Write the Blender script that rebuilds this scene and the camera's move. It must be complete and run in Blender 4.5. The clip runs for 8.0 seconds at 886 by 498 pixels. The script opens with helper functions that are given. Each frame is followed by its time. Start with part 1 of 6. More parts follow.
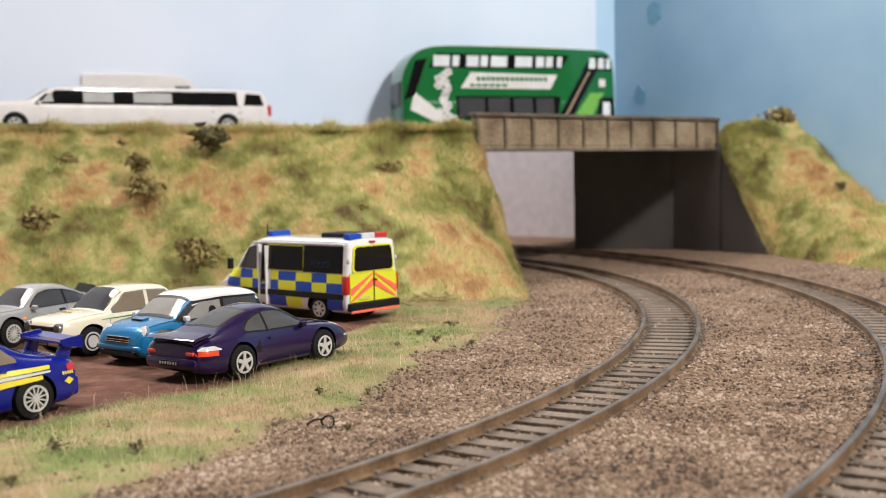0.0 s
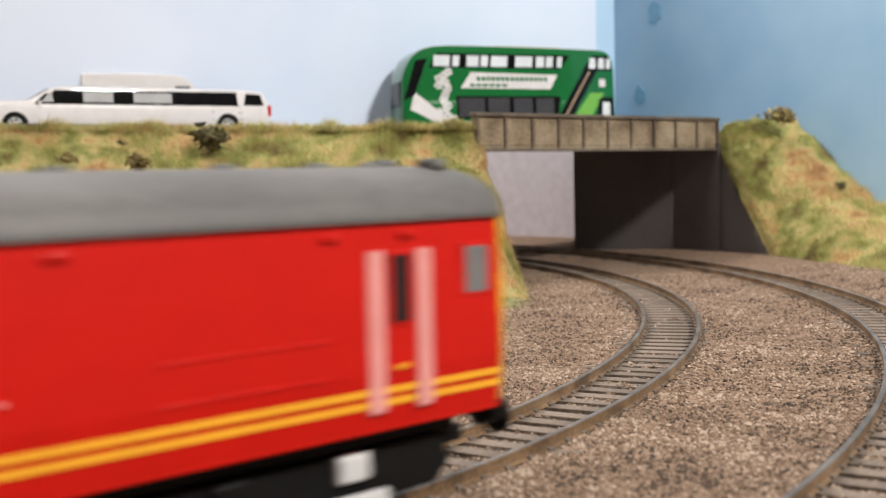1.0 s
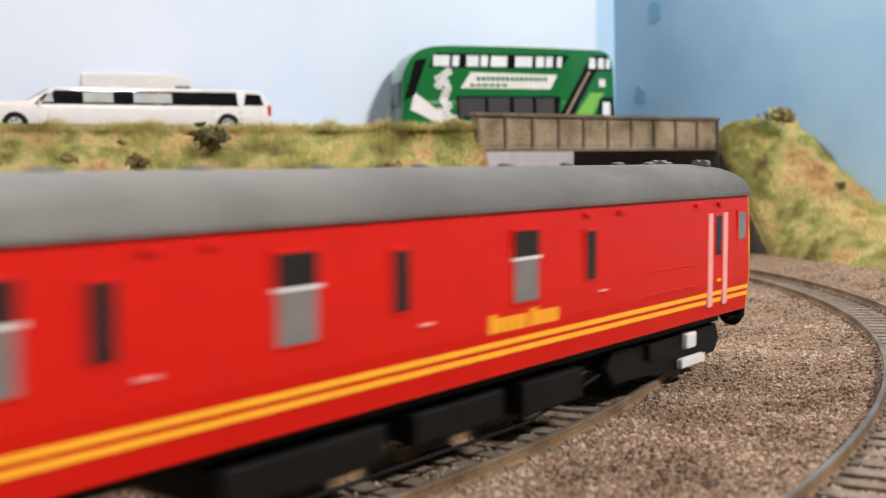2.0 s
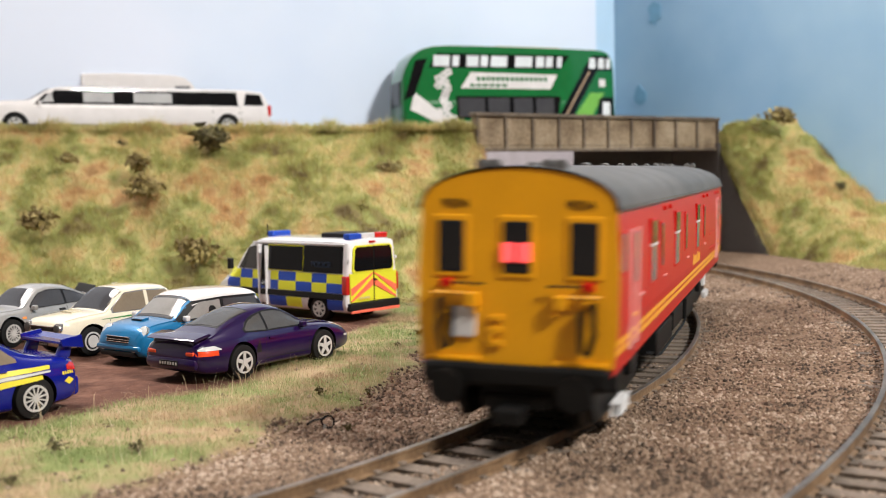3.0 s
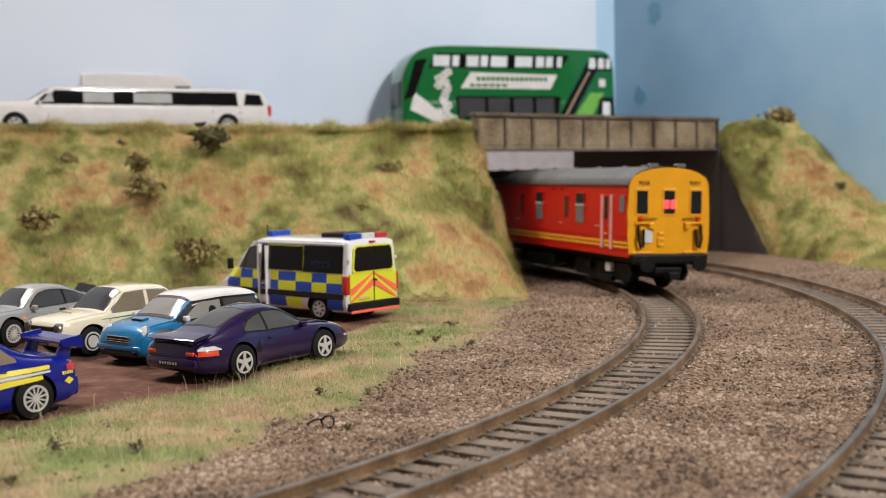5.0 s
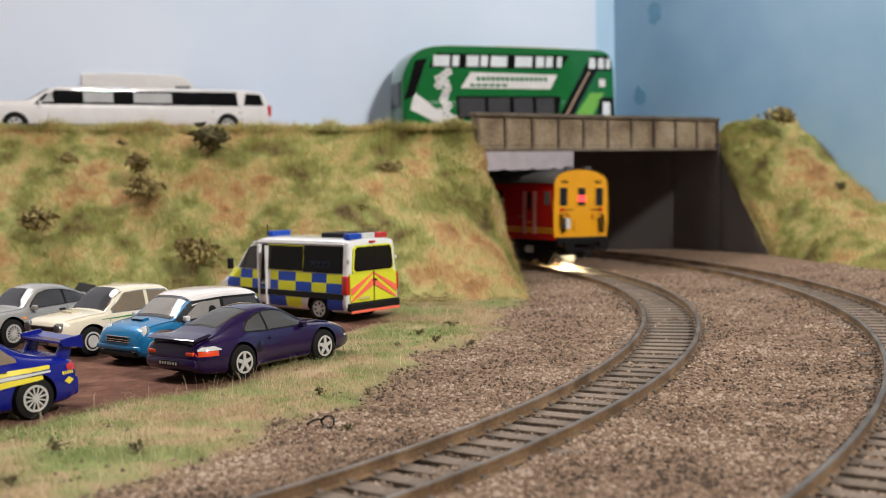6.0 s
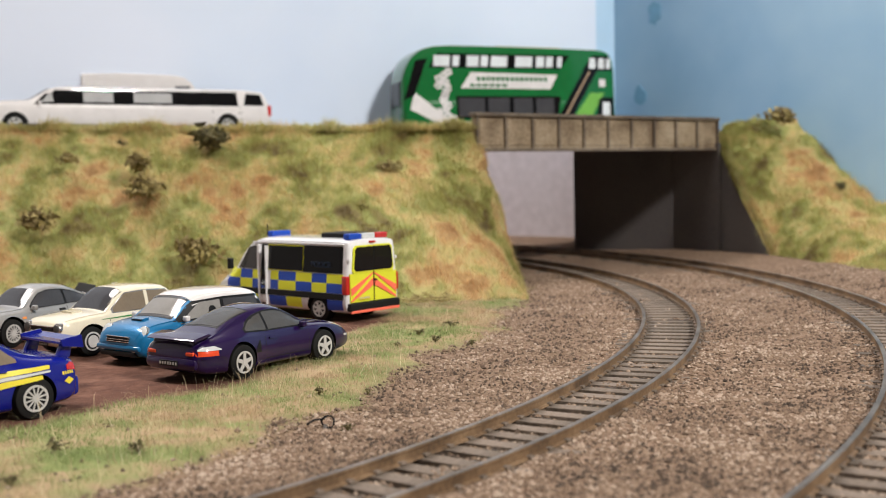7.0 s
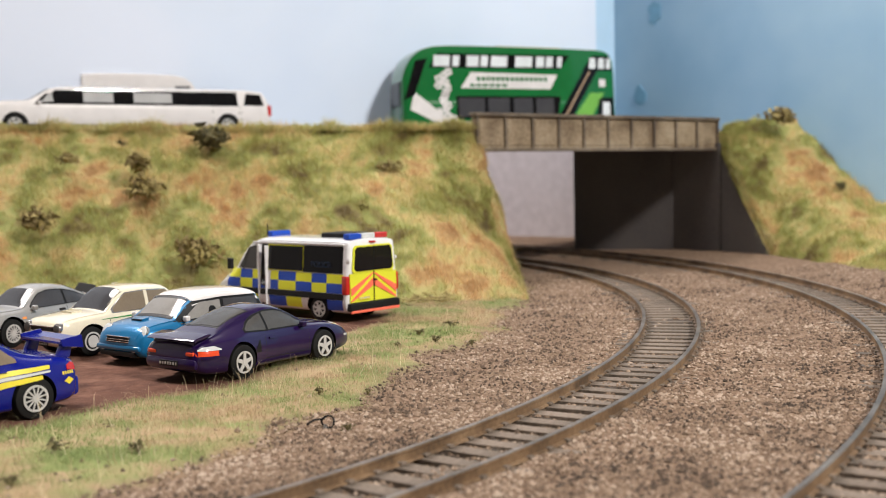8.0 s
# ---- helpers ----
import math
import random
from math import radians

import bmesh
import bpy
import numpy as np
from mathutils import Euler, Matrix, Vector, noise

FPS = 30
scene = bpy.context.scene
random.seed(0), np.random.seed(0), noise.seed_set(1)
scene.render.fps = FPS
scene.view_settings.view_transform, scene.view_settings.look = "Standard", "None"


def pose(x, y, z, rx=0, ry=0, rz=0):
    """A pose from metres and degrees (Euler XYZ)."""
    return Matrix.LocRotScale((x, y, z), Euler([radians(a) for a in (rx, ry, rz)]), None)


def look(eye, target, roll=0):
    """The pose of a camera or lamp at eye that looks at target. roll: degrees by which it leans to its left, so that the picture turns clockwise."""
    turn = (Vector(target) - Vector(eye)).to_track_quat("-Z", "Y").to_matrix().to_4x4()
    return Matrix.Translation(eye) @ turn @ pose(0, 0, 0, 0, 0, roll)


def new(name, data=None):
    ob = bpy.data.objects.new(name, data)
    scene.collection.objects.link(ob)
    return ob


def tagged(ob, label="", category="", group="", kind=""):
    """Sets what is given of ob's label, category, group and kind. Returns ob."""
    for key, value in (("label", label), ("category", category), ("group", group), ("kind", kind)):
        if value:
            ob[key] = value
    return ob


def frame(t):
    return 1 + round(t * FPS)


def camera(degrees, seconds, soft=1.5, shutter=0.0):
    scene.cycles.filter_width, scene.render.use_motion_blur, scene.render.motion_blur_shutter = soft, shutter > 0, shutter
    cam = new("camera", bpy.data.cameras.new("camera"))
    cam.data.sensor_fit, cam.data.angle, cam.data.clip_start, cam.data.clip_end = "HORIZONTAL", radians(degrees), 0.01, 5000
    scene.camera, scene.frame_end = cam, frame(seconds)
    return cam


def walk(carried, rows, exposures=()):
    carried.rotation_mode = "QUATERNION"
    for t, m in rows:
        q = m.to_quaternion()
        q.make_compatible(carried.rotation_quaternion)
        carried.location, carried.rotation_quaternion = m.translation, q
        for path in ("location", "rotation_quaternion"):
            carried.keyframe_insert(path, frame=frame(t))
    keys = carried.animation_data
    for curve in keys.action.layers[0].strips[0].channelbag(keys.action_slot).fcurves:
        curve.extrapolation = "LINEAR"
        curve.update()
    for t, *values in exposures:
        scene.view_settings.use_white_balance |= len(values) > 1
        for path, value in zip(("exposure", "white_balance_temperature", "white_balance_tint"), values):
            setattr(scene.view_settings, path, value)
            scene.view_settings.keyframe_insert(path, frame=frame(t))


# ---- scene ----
cam = camera(42.81, 8.0, soft=0.65, shutter=0.7)
MM = 0.001
eye = Matrix.Translation((0, 0, 0.0489)) @ Euler((radians(90 - 3.805), 0, 0)).to_matrix().to_4x4() @ pose(0, 0, 0, 0, 0, -1.146)
walk(cam, [(0.0, eye), (8.0, eye)], exposures=[(0.0, 0.0), (0.5, 0.0), (1.5, 0.1), (2.8, 0.14), (3.4, 0.03), (4.0, -0.08), (4.5, -0.28), (6.0, -0.27), (6.5, -0.2), (7.0, -0.1), (7.5, -0.03), (8.0, 0.0)])
cam.data.dof.use_dof = True
cam.data.dof.focus_distance = 0.295
cam.data.dof.aperture_fstop = 26.0

# ---- light: unseen lamps stand in for room lights, the key over the operating side ----
world = bpy.data.worlds.new("room_air")
scene.world = world
world.use_nodes = True
world.node_tree.nodes["Background"].inputs[0].default_value = (1.0, 0.96, 0.9, 1)
world.node_tree.nodes["Background"].inputs[1].default_value = 0.25


def area_lamp(name, place, target, size, watts, colour):
    data = bpy.data.lights.new(name, "AREA")
    data.shape, data.size, data.energy, data.color = "DISK", size, watts, colour
    ob = new(name, data)
    ob.matrix_world = look(place, target)
    return ob


area_lamp("key_lamp", (0.75, -0.35, 0.85), (0.0, 0.5, 0.0), 0.14, 20, (1.0, 0.95, 0.895))
# added unseen lamp that brightens the white backing board behind the bridge
area_lamp("rear_lamp", (-0.75, 0.85, 1.25), (0.05, 0.84, 0.0), 0.5, 24, (1.0, 0.93, 0.9))
# added broad fill from above, with no lamp in view
area_lamp("ceiling_lamp", (-0.3, 0.0, 1.45), (-0.1, 0.45, 0.0), 0.9, 8.5, (1.0, 0.95, 0.9))

# ---- materials ----
def material(name, stops, scale=0.3, rough=0.6, metal=0.0, bump=0.0, fine=4.0, island=0.0, coat=0.0, spec=0.5, glow=0.0, object_random=0.0, spread=0.4, translucent=0.0):
    """Noise-mottled surface: stops are colours from low to high noise; scale and fine in features per millimetre."""
    m = bpy.data.materials.new(name)
    m.use_nodes = True
    t = m.node_tree
    b = t.nodes["Principled BSDF"]
    b.inputs["Roughness"].default_value = rough
    b.inputs["Metallic"].default_value = metal
    b.inputs["Coat Weight"].default_value = coat
    b.inputs["Coat Roughness"].default_value = 0.04
    b.inputs["Specular IOR Level"].default_value = spec
    co = t.nodes.new("ShaderNodeTexCoord")
    n1 = t.nodes.new("ShaderNodeTexNoise")
    n1.inputs["Scale"].default_value = scale * 1000
    n1.inputs["Detail"].default_value = 4
    n2 = t.nodes.new("ShaderNodeTexNoise")
    n2.inputs["Scale"].default_value = fine * 1000
    n2.inputs["Detail"].default_value = 2
    t.links.new(co.outputs["Object"], n1.inputs["Vector"])
    t.links.new(co.outputs["Object"], n2.inputs["Vector"])
    mix = t.nodes.new("ShaderNodeMath")
    mix.operation = "MULTIPLY_ADD"
    t.links.new(n2.outputs["Fac"], mix.inputs[0])
    mix.inputs[1].default_value = 0.45
    sub = t.nodes.new("ShaderNodeMath")
    sub.operation = "SUBTRACT"
    t.links.new(n1.outputs["Fac"], sub.inputs[0])
    sub.inputs[1].default_value = 0.225
    t.links.new(sub.outputs[0], mix.inputs[2])
    fac = mix.outputs[0]
    for share, node, socket in ((island, "ShaderNodeNewGeometry", "Random Per Island"), (object_random, "ShaderNodeObjectInfo", "Random")):
        if share:
            g = t.nodes.new(node)
            ma = t.nodes.new("ShaderNodeMath")
            ma.operation = "MULTIPLY_ADD"
            t.links.new(g.outputs[socket], ma.inputs[0])
            ma.inputs[1].default_value = share
            s2 = t.nodes.new("ShaderNodeMath")
            s2.operation = "SUBTRACT"
            t.links.new(fac, s2.inputs[0])
            s2.inputs[1].default_value = share / 2
            t.links.new(s2.outputs[0], ma.inputs[2])
            fac = ma.outputs[0]
    ramp = t.nodes.new("ShaderNodeValToRGB")
    e = ramp.color_ramp.elements
    k = len(stops)
    while len(e) < k:
        e.new(0.5)
    for i, c in enumerate(stops):
        e[i].position = 0.5 - spread / 2 + spread * i / max(1, k - 1)
        e[i].color = (*c, 1)
    t.links.new(fac, ramp.inputs[0])
    t.links.new(ramp.outputs[0], b.inputs["Base Color"])
    if glow:
        t.links.new(ramp.outputs[0], b.inputs["Emission Color"])
        b.inputs["Emission Strength"].default_value = glow
    if translucent:
        # thin fibres let some light through
        tr = t.nodes.new("ShaderNodeBsdfTranslucent")
        t.links.new(ramp.outputs[0], tr.inputs["Color"])
        ms = t.nodes.new("ShaderNodeMixShader")
        ms.inputs[0].default_value = translucent
        t.links.new(b.outputs[0], ms.inputs[1])
        t.links.new(tr.outputs[0], ms.inputs[2])
        t.links.new(ms.outputs[0], t.nodes["Material Output"].inputs[0])
    if bump:
        bp = t.nodes.new("ShaderNodeBump")
        bp.inputs["Strength"].default_value = bump
        bp.inputs["Distance"].default_value = 0.0004
        t.links.new(n2.outputs["Fac"], bp.inputs["Height"])
        t.links.new(bp.outputs[0], b.inputs["Normal"])
    return m


def plain(name, c, rough=0.4, metal=0.0, coat=0.0, vary=0.08, glow=0.0, scale=0.15, spec=0.5):
    a = tuple(v * (1 - vary) for v in c)
    d = tuple(min(1, v * (1 + vary)) for v in c)
    return material(name, (a, c, d), scale=scale, fine=1.5, rough=rough, metal=metal, coat=coat, glow=glow, spec=spec)


def glass(name, tint=(0.014, 0.015, 0.017), rough=0.08, clear=0.0):
    m = plain(name, tint, rough=rough, vary=0.1)
    b = m.node_tree.nodes["Principled BSDF"]
    b.inputs["Transmission Weight"].default_value = clear
    b.inputs["Specular IOR Level"].default_value = 0.28
    b.inputs["IOR"].default_value = 1.45
    return m


M_BALLAST = material("ballast_bed", ((0.11, 0.075, 0.055), (0.22, 0.155, 0.12), (0.33, 0.25, 0.2)), scale=0.05, fine=0.9, rough=0.95, bump=0.7)
M_STONE = material("ballast_stone", ((0.055, 0.037, 0.025), (0.175, 0.116, 0.077), (0.255, 0.178, 0.122), (0.42, 0.33, 0.255)), scale=0.04, fine=0.5, rough=0.9, island=0.5, spread=0.55)
M_EARTH = material("red_earth", ((0.07, 0.035, 0.025), (0.13, 0.062, 0.042), (0.2, 0.1, 0.07)), scale=0.06, fine=0.9, rough=0.95, bump=0.8)
M_GRASSBED = material("scatter_bed", ((0.1, 0.075, 0.03), (0.2, 0.17, 0.06), (0.22, 0.24, 0.075), (0.33, 0.31, 0.12), (0.42, 0.34, 0.15), (0.38, 0.25, 0.11), (0.28, 0.17, 0.07)), scale=0.034, fine=0.13, spread=0.44, rough=0.95, bump=0.8)
M_GRASS = material("static_grass", ((0.2, 0.145, 0.055), (0.34, 0.29, 0.095), (0.4, 0.41, 0.13), (0.58, 0.51, 0.22), (0.69, 0.55, 0.29), (0.66, 0.44, 0.22), (0.52, 0.31, 0.145)), scale=0.034, fine=0.13, rough=0.8, island=0.08, translucent=0.45, spread=0.44)
M_VERGE = material("verge_grass", ((0.15, 0.22, 0.065), (0.22, 0.29, 0.1), (0.3, 0.33, 0.14), (0.52, 0.39, 0.25), (0.47, 0.33, 0.21), (0.27, 0.31, 0.12)), scale=0.024, fine=0.1, rough=0.8, island=0.09, translucent=0.45, spread=0.44)
M_SLEEPER = material("weathered_sleeper", ((0.07, 0.055, 0.042), (0.135, 0.105, 0.08), (0.2, 0.155, 0.12)), scale=0.12, fine=1.2, rough=0.85, bump=0.4, object_random=0.2)
M_RAIL = material("rusty_rail", ((0.08, 0.048, 0.025), (0.165, 0.1, 0.052), (0.26, 0.17, 0.095)), scale=0.08, fine=1.0, rough=0.6)
M_RAILTOP = material("worn_railhead", ((0.1, 0.085, 0.07), (0.18, 0.15, 0.125), (0.25, 0.22, 0.19)), scale=0.08, fine=1.0, rough=0.42, metal=0.5)
# one sky paint in two tones: the light on each board put into its colour
M_SKY_LIT = material("lit_sky_paint", ((0.61, 0.71, 0.87), (0.66, 0.75, 0.89), (0.70, 0.77, 0.90)), scale=0.004, fine=0.02, rough=0.8)
M_SKY_SHADED = material("shaded_sky_paint", ((0.23, 0.42, 0.63), (0.28, 0.47, 0.67), (0.33, 0.52, 0.70)), scale=0.006, fine=0.03, rough=0.75)
M_SKY_MID = plain("light_blue_sky_paint", (0.42, 0.62, 0.82), rough=0.8, scale=0.02)
M_SMUDGE = plain("blue_paint_smudge", (0.16, 0.36, 0.55), rough=0.75)
M_BOARD_DARK = material("dark_card", ((0.085, 0.08, 0.086), (0.115, 0.107, 0.112), (0.14, 0.127, 0.125)), scale=0.02, fine=0.6, rough=0.75)
M_BOARD_WHITE = plain("off_white_board", (0.62, 0.58, 0.6), rough=0.7)
M_ROAD = material("road_card", ((0.16, 0.16, 0.16), (0.22, 0.22, 0.22), (0.28, 0.27, 0.26)), scale=0.03, fine=1.0, rough=0.9)
M_GIRDER = material("weathered_girder", ((0.12, 0.08, 0.045), (0.24, 0.18, 0.112), (0.33, 0.265, 0.185)), scale=0.06, fine=0.6, rough=0.7, bump=0.2)
M_GIRDER_RIB = material("girder_rib", ((0.07, 0.05, 0.035), (0.13, 0.1, 0.07), (0.2, 0.16, 0.12)), scale=0.06, fine=0.6, rough=0.7)
M_ROOM = plain("room_paint", (0.4, 0.38, 0.36), rough=0.9)
M_RED = plain("coach_red", (0.52, 0.007, 0.003), rough=0.38, vary=0.04, spec=0.3)
M_YELLOW = plain("cab_yellow", (0.74, 0.335, 0.002), rough=0.4, vary=0.04)
M_LINE = plain("lining_yellow", (0.8, 0.38, 0.02), rough=0.45, vary=0.04)
M_ROOF = material("coach_roof_grey", ((0.09, 0.088, 0.085), (0.12, 0.116, 0.112), (0.15, 0.145, 0.14)), scale=0.03, fine=0.5, rough=0.6)
M_BLACK = plain("underframe_black", (0.005, 0.005, 0.005), rough=0.55, vary=0.3, spec=0.2)
M_PALE = plain("pale_pink_panel", (0.72, 0.32, 0.30), rough=0.5)
M_GREYW = plain("white_step", (0.6, 0.6, 0.6), rough=0.6)
M_GLASS = glass("dark_glass")
M_GLASS_MID = glass("grey_glass", (0.16, 0.16, 0.16), rough=0.2)
M_GLASS_LIGHT = glass("pale_glass", (0.5, 0.5, 0.5), rough=0.15)
M_TAIL = plain("lit_red_blind", (1.0, 0.08, 0.08), glow=1.1)
M_ARC = plain("arc_light_glow", (1.0, 0.82, 0.5), glow=480)
M_CHROME = plain("bright_metal", (0.6, 0.6, 0.6), rough=0.2, metal=0.9)
M_TYRE = plain("tyre_rubber", (0.008, 0.008, 0.008), rough=0.7, vary=0.3, spec=0.25)
M_WHITE = plain("white_paint", (0.78, 0.76, 0.74), rough=0.25, coat=0.4, vary=0.03)
M_TWIG = material("dark_foliage", ((0.05, 0.045, 0.018), (0.11, 0.095, 0.04), (0.18, 0.155, 0.065)), scale=0.2, fine=1.0, rough=0.9, island=0.4)
M_BUSH = material("brown_foliage", ((0.14, 0.1, 0.04), (0.25, 0.195, 0.075), (0.36, 0.3, 0.12)), scale=0.2, fine=1.0, rough=0.9, island=0.4)

# ---- mesh helpers: all plan numbers are in millimetres ----
def mesh(name, verts, faces, mat, parent=None, label="", smooth=False):
    me = bpy.data.meshes.new(name)
    me.from_pydata([(x * MM, y * MM, z * MM) for x, y, z in verts], [], faces)
    me.materials.append(mat)
    if smooth:
        me.polygons.foreach_set("use_smooth", [True] * len(me.polygons))
    me.update()
    ob = new(name, me)
    if parent:
        ob.parent = parent
    if label:
        ob["label"] = label
    return ob


def part(name, bm, mat, parent=None, label="", smooth=False):
    """One bmesh, in millimetres, as one object."""
    bmesh.ops.recalc_face_normals(bm, faces=bm.faces)
    me = bpy.data.meshes.new(name)
    bmesh.ops.scale(bm, vec=(MM, MM, MM), verts=bm.verts)
    bm.to_mesh(me)
    bm.free()
    me.materials.append(mat)
    if smooth:
        me.polygons.foreach_set("use_smooth", [True] * len(me.polygons))
        me.set_sharp_from_angle(angle=radians(38))
    ob = new(name, me)
    if parent:
        ob.parent = parent
    if label:
        ob["label"] = label
    return ob


def thing(name, m, label, category, group="", kind=""):
    ob = new(name)
    ob.empty_display_size = 0.005
    ob.matrix_basis = m
    return tagged(ob, label, category, group, kind)


def at(x, y, z=0.0, heading=0.0, lean=0.0):
    return pose(x * MM, y * MM, z * MM, 0, lean, heading)


def box(x0, x1, y0, y1, z0, z1, bevel=0.0, bm=None):
    bm = bm or bmesh.new()
    r = bmesh.ops.create_cube(bm, size=1)
    for v in r["verts"]:
        v.co = Vector(((x0 + x1) / 2 + v.co.x * (x1 - x0), (y0 + y1) / 2 + v.co.y * (y1 - y0), (z0 + z1) / 2 + v.co.z * (z1 - z0)))
    if bevel:
        es = list({e for v in r["verts"] for e in v.link_edges})
        bmesh.ops.bevel(bm, geom=es, offset=bevel, segments=2, affect="EDGES", profile=0.5)
    return bm


def cyl(c, axis, r, length, seg=20, r2=None, bm=None, bevel=0.0):
    bm = bm or bmesh.new()
    rot = Vector((0, 0, 1)).rotation_difference(Vector(axis)).to_matrix().to_4x4()
    out = bmesh.ops.create_cone(bm, cap_ends=True, segments=seg, radius1=r, radius2=r if r2 is None else r2, depth=length, matrix=Matrix.Translation(c) @ rot)
    if bevel:
        es = [e for e in {e for v in out["verts"] for e in v.link_edges} if any(len(f.verts) > 4 for f in e.link_faces)]
        bmesh.ops.bevel(bm, geom=es, offset=bevel, segments=2, affect="EDGES", profile=0.5)
    return bm


def rod(points, r, seg=6, bm=None):
    """A bent wire through points."""
    bm = bm or bmesh.new()
    rings = []
    pts = [Vector(p) for p in points]
    for i, p in enumerate(pts):
        d = (pts[min(i + 1, len(pts) - 1)] - pts[max(i - 1, 0)]).normalized()
        a = d.orthogonal().normalized()
        b = d.cross(a)
        rings.append([bm.verts.new(p + (a * math.cos(2 * math.pi * k / seg) + b * math.sin(2 * math.pi * k / seg)) * r) for k in range(seg)])
    for a, b in zip(rings, rings[1:]):
        for k in range(seg):
            bm.faces.new((a[k], a[(k + 1) % seg], b[(k + 1) % seg], b[k]))
    bm.faces.new(rings[0][::-1])
    bm.faces.new(rings[-1])
    return bm


def prism(outline, y0, y1, bm=None, bevel=0.0):
    """Extrude an x-z outline from y0 to y1."""
    bm = bm or bmesh.new()
    a = [bm.verts.new((x, y0, z)) for x, z in outline]
    b = [bm.verts.new((x, y1, z)) for x, z in outline]
    n = len(outline)
    bm.faces.new(a)
    bm.faces.new(b[::-1])
    for i in range(n):
        bm.faces.new((a[i], b[i], b[(i + 1) % n], a[(i + 1) % n]))
    if bevel:
        bmesh.ops.bevel(bm, geom=bm.edges[:], offset=bevel, segments=2, affect="EDGES", profile=0.5)
    return bm


def prism_x(outline, x0, x1, bm=None):
    """Extrude a y-z outline from x0 to x1."""
    bm = bm or bmesh.new()
    a = [bm.verts.new((x0, y, z)) for y, z in outline]
    b = [bm.verts.new((x1, y, z)) for y, z in outline]
    n = len(outline)
    bm.faces.new(a)
    bm.faces.new(b[::-1])
    for i in range(n):
        bm.faces.new((a[i], b[i], b[(i + 1) % n], a[(i + 1) % n]))
    return bm


def slab(poly, z0, z1, bm=None):
    """Extrude a plan polygon; z0 and z1 may be functions of x, y."""
    bm = bm or bmesh.new()
    f0 = z0 if callable(z0) else (lambda x, y: z0)
    f1 = z1 if callable(z1) else (lambda x, y: z1)
    a = [bm.verts.new((x, y, f0(x, y))) for x, y in poly]
    b = [bm.verts.new((x, y, f1(x, y))) for x, y in poly]
    n = len(poly)
    bm.faces.new(a[::-1])
    bm.faces.new(b)
    for i in range(n):
        bm.faces.new((a[i], a[(i + 1) % n], b[(i + 1) % n], b[i]))
    return bm


def fbm(x, y, z=0.0, scale=1.0, octaves=4):
    return noise.fractal(Vector((x * scale, y * scale, z * scale)), 1.0, 2.0, octaves)


def along(line, t):
    """The point at share t of a polyline of any dimension."""
    seg = [math.dist(a, b) for a, b in zip(line, line[1:])]
    s = t * sum(seg)
    for (a, b), d in zip(zip(line, line[1:]), seg):
        if s <= d or b is line[-1]:
            k = min(1.0, s / d)
            return tuple(p + (q - p) * k for p, q in zip(a, b))
        s -= d


# ---- the place: track centre, bridge, banks, walls ----
CX, CY, R_IN, R_OUT = -356.0, 450.3, 438.0, 505.0


def ring(r, deg):
    return CX + r * math.cos(radians(deg)), CY + r * math.sin(radians(deg))


BEND = -49.0  # the curve runs straight before this bearing


def track_at(r, deg):
    """Plan point of a track: a straight tangent up to BEND, then the circle."""
    x, y = ring(r, max(deg, BEND))
    k = min(0.0, deg - BEND) * math.pi / 180 * r
    return x - math.sin(radians(BEND)) * k, y + math.cos(radians(BEND)) * k


def deck_z(x, y):
    return 71.0 + max(0.0, -60.0 - x) * 0.03


WALL_A, WALL_CORNER, WALL_B = (-700.0, 506.0), (124.0, 806.0), (430.0, 398.0)
# left bank: crest and toe, station by station
CREST = [(-460, 592, 0), (-223, 572, 0), (-107, 561, 0), (-23, 553, 0), (8, 551, 0), (15, 555, 0), (16, 562, 0)]
TOE = [(-460, 470, -3), (-250, 475, -3), (-110, 478, -3), (-62, 472, -3), (-12, 440, -3), (34, 452, -3), (37, 545, -3)]


def verge_edge(deg):
    """Radius of the grass verge's ragged outer edge."""
    return 385 + 16 * min(1.0, max(0.0, (-20 - deg) / 16)) + 6 * math.sin(radians(deg * 5)) + 7 * noise.noise(Vector((deg * 0.12, 0.3, 0)))


def ground_zone(x, y):
    """0 ballast, 1 grass verge, 2 earth of the car park, with soft borders: (grass, earth)."""
    r, a = math.hypot(x - CX, y - CY), math.degrees(math.atan2(y - CY, x - CX))
    n = 9 * fbm(x, y, 0, 0.045, 3)
    g = min(1, max(0, (verge_edge(a) - r + n) / 8))
    inner = 349 - (8 if a > -25 else 0) + n * 0.8
    e = min(1, max(0, (inner - r) / 5))
    if a > -7:
        e = min(e, max(0, (-3 - a) / 4))
    return g, e


def ground_z(x, y):
    g, e = ground_zone(x, y)
    r = math.hypot(x - CX, y - CY)
    z = -3.2 + 0.35 * fbm(x, y, 1, 0.12, 3)
    z += 1.6 * g * (1 - e) + 1.0 * e
    if r > 522:
        z += min(4.0, (r - 522) * 0.12)
    for rc in (R_IN, R_OUT):
        d = abs(r - rc)
        if d < 19:
            bed = -3.2 + 0.9 * fbm(x, y, 4, 0.11, 2) if d < 8.6 else -2.45 + 0.7 * fbm(x, y, 4, 0.13, 2)
            z = z + (bed - z) * min(1, (19 - d) / 3)
    return z


